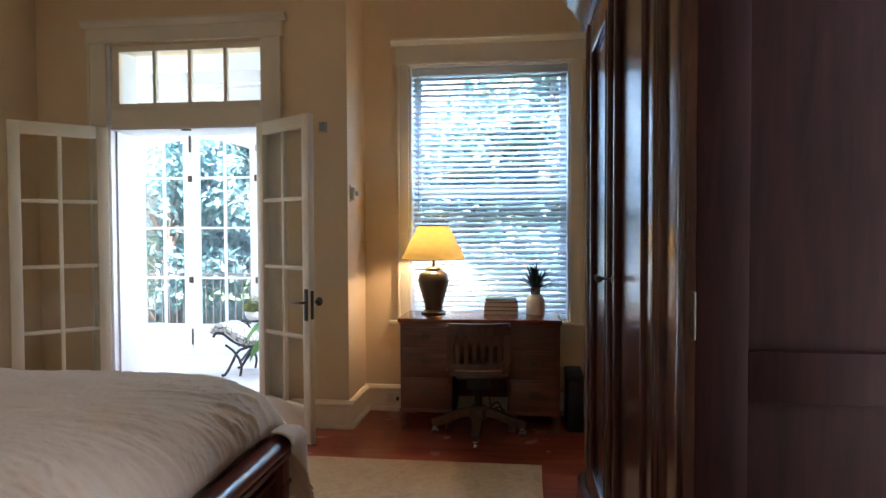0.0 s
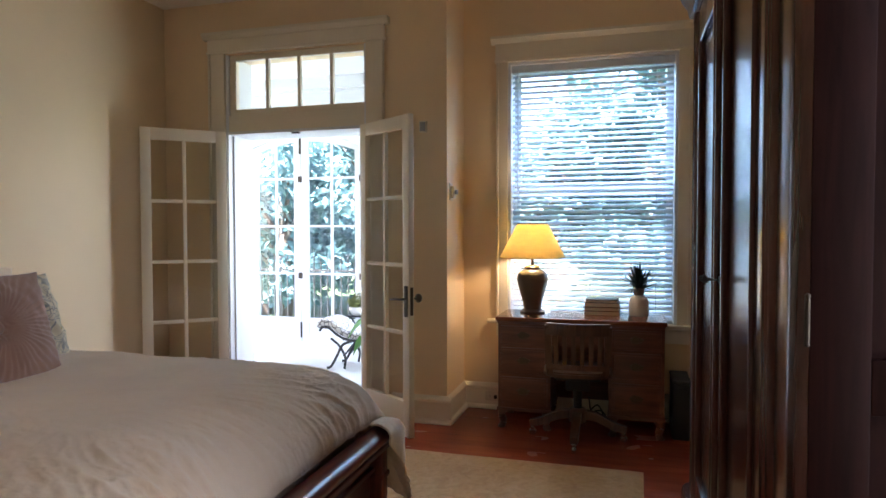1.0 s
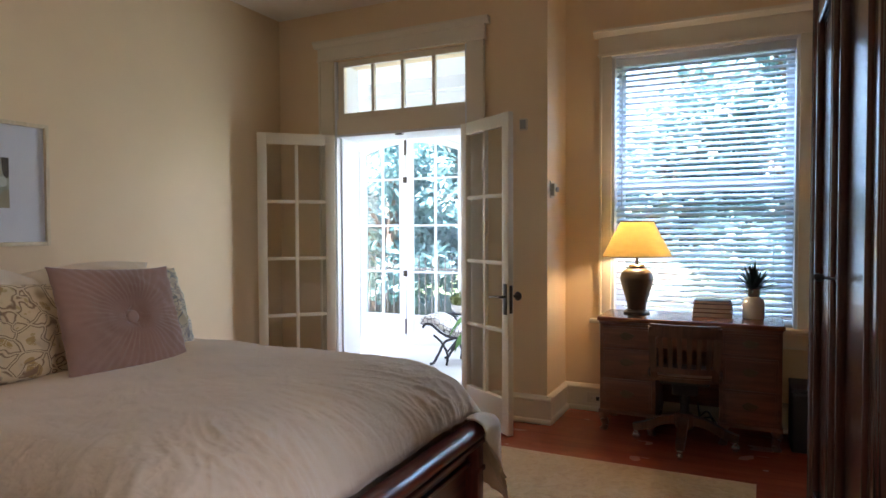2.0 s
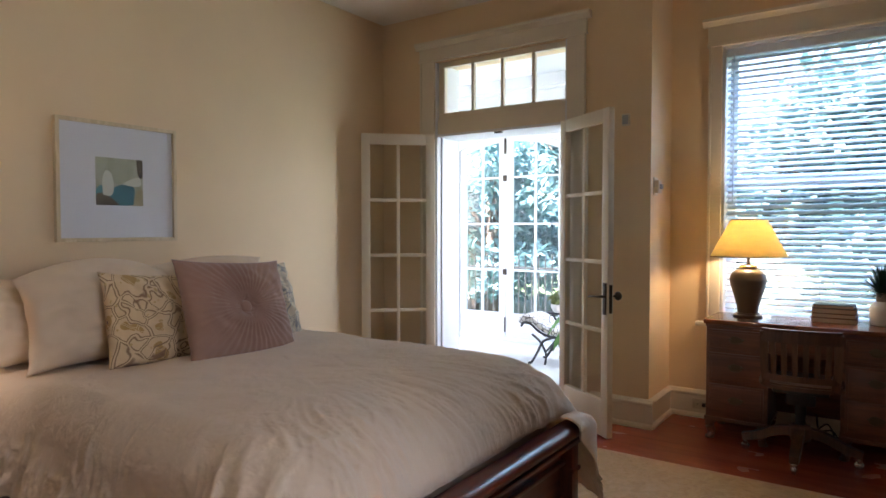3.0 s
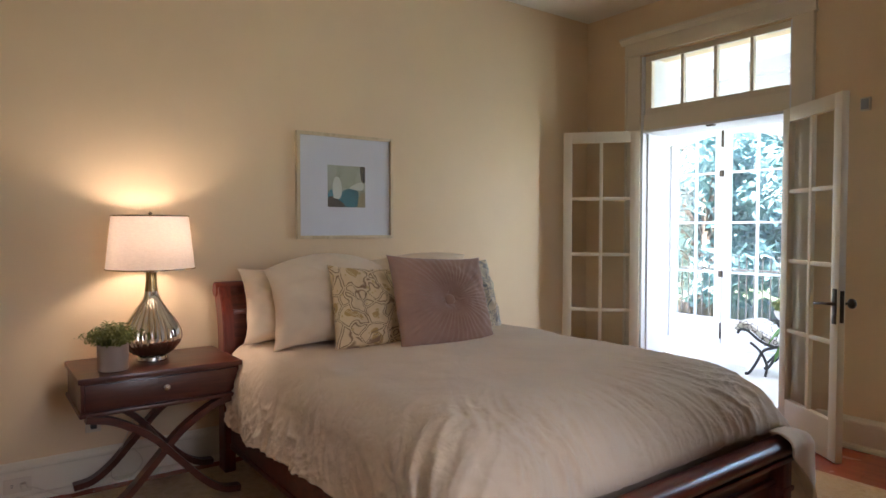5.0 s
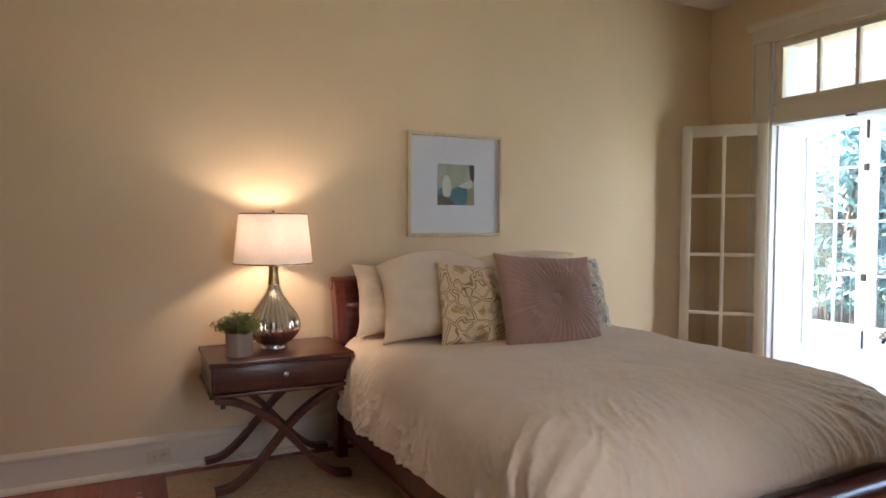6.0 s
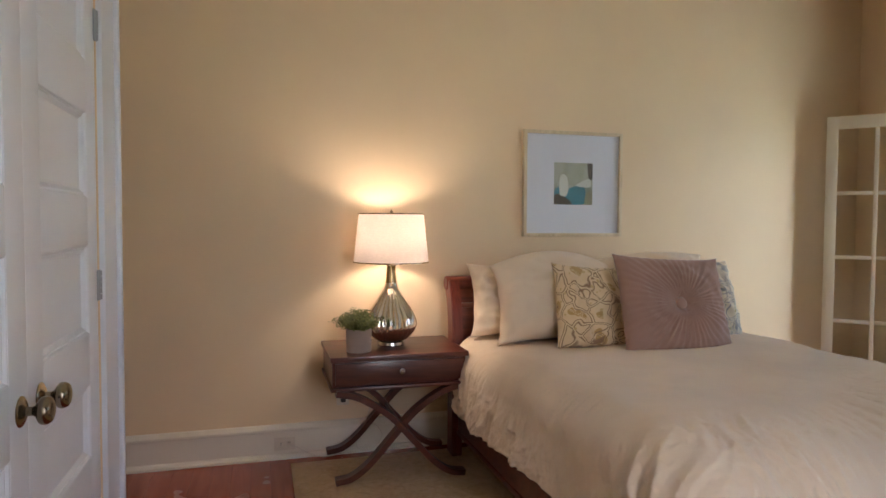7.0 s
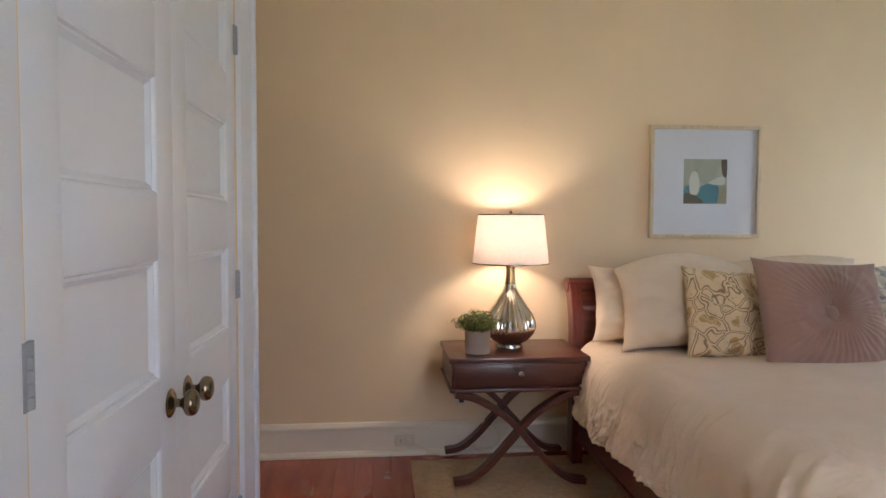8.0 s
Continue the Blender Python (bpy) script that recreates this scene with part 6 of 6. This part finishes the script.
seat_line = [(-0.37, 0.37), (-0.34, 0.405), (-0.27, 0.40), (-0.17, 0.33), (-0.05, 0.29), (0.15, 0.285), (0.35, 0.29), (0.47, 0.33), (0.57, 0.40), (0.64, 0.405), (0.67, 0.37)]
for y in (-0.17, 0.17):
    part("side_bar", sweep(spline([(x, y, z) for x, z in seat_line], 5), 0.013, 8, up=(0, 1, 0)), IRON, bench)
    for x0, d in ((-0.13, -1), (0.43, 1)):
        part("leg", sweep(spline([(x0 - 0.10 * d, y, 0.285), (x0 + 0.0 * d, y, 0.24), (x0 + 0.06 * d, y, 0.13), (x0 + 0.12 * d, y, 0.03), (x0 + 0.16 * d, y, 0.012)], 5), 0.013, 8, up=(0, 1, 0)), IRON, bench)
        part("leg", sweep(spline([(x0 + 0.12 * d, y, 0.30), (x0 + 0.03 * d, y, 0.23), (x0 - 0.03 * d, y, 0.12), (x0 - 0.02 * d, y, 0.014)], 5), 0.012, 8, up=(0, 1, 0)), IRON, bench)
for x, z in ((-0.31, 0.405), (-0.12, 0.30), (0.15, 0.285), (0.42, 0.30), (0.61, 0.405)):
    part("cross_bar", sweep([(x, -0.17, z - 0.006), (x, 0.17, z - 0.006)], 0.009, 8), IRON, bench)
lp = spline([(x, z + 0.012) for x, z in seat_line], 6)
up_l = []
for i, p in enumerate(lp):
    d = (lp[min(i + 1, len(lp) - 1)] - lp[max(i - 1, 0)]).normalized()
    up_l.append(p + Vector((-d.y, d.x)) * 0.068)
pad = bmesh.new()
section = [(-0.148, 0.0), (-0.16, 0.25), (-0.16, 0.75), (-0.145, 1.0), (-0.05, 1.08), (0.05, 1.08), (0.145, 1.0), (0.16, 0.75), (0.16, 0.25), (0.148, 0.0)]
pad_rings = [[pad.verts.new((p.x + (q.x - p.x) * f, y, p.y + (q.y - p.y) * f)) for y, f in section] for p, q in zip(lp, up_l)]
for r0, r1 in zip(pad_rings, pad_rings[1:]):
    for k in range(len(section)):
        j = (k + 1) % len(section)
        pad.faces.new((r0[k], r0[j], r1[j], r1[k]))
pad.faces.new(pad_rings[0])
pad.faces.new(pad_rings[-1][::-1])
bmesh.ops.recalc_face_normals(pad, faces=pad.faces[:])
part("cushion", pad, STRIPE, bench, "white cushion with black net pattern")

table = thing("side_table", (-2.50, 6.10, 0.0), "small black iron side table with scroll legs", "table")
part("tabletop", box_bm(-0.20, 0.30, -0.09, 0.09, 0.428, 0.446, 0.004), IRON, table)
for k in range(4):
    a = radians(45 + 90 * k)
    c, s = math.cos(a), math.sin(a)
    part("leg", sweep(spline([(0.30 * c, 0.11 * s, 0.425), (0.2 * c, 0.08 * s, 0.33), (0.10 * c, 0.07 * s, 0.22), (0.2 * c, 0.1 * s, 0.1), (0.3 * c, 0.12 * s, 0.012)], 5), 0.011, 8), IRON, table)
part("ring", moved(shade_bm(0.082, 0.082, 0.012, 24, 0.012), Matrix.Translation((0, 0, 0.22))), IRON, table)
tp = thing("potted_plant", (-2.58, 6.08, 0.446), "small green plant in a pale bowl", "plant")
part("bowl", lathe(smooth_profile([(0.0, 0.0), (0.05, 0.0), (0.085, 0.05), (0.09, 0.085), (0.082, 0.085), (0.0, 0.06)], 3), 28), POTWHITE, tp)
o = part("foliage", sprigs(random.Random(31), 70, 0.12, 0.16, 0.04, SPRIG, 0.06), SPRIG, tp)
o.location = (0, 0, 0.06)
fp = thing("floor_plant", (-1.80, 5.25, 0.0), "broad-leaved green plant in a white pot", "plant")
part("pot", lathe(smooth_profile([(0.0, 0.0), (0.11, 0.0), (0.14, 0.12), (0.15, 0.24), (0.14, 0.245), (0.13, 0.22), (0.0, 0.215)], 4), 32), POTWHITE, fp)
lv, lf = [], []
rng = random.Random(41)
for k in range(14):
    a = 2.4 * k + 0.4
    root = Vector((0, 0, 0.22))
    L, rise = rng.uniform(0.22, 0.36), rng.uniform(0.10, 0.42)
    tip0 = Vector((math.cos(a) * L * 0.7, math.sin(a) * L * 0.7, 0.22 + rise))
    side = Vector((-math.sin(a), math.cos(a), 0))
    out = Vector((math.cos(a), math.sin(a), 0))
    b = len(lv)
    lv += [root + side * 0.004, root - side * 0.004, tip0 - side * 0.004, tip0 + side * 0.004]
    lf.append((b, b + 1, b + 2, b + 3))
    b = len(lv)
    for i in range(8):
        f = i / 7
        w = 0.085 * math.sin(math.pi * min(1, f * 0.93 + 0.07)) ** 0.8
        p = tip0 + out * 0.24 * f + Vector((0, 0, 0.06 * math.sin(f * 2.4) - 0.16 * f * f))
        lv += [p + side * w + Vector((0, 0, 0.02)), p, p - side * w + Vector((0, 0, 0.02))]
    for i in range(7):
        j = b + 3 * i
        lf += [(j, j + 1, j + 4, j + 3), (j + 1, j + 2, j + 5, j + 4)]
me = bpy.data.meshes.new("foliage")
me.from_pydata(lv, [], lf)
me.materials.append(BIGLEAF)
part("foliage", me, BIGLEAF, fp)

# ---- floor planks, laid along x ----
PLANK = 0.1
rng = random.Random(8)
plank_meshes = {}
row = 0
y = -2.1
while y < WW - 0.02:
    x = BW - rng.uniform(0.0, 1.4)
    while x < RW:
        length = rng.choice((1.5, 2.0, 2.5))
        a, b = max(x, BW), min(x + length, RW)
        if b - a > 0.03:
            key = round(b - a, 2)
            if key not in plank_meshes:
                plank_meshes[key] = mesh_of("plank", box_bm(0, key - 0.0012, 0.0003, PLANK - 0.0003, -0.018, 0.0, 0.0006, 1), FLOOR, False)
            o = part("plank", plank_meshes[key], FLOOR, floor)
            o.location = (a, y, 0.0)
        x += length
    y += PLANK
    row += 1
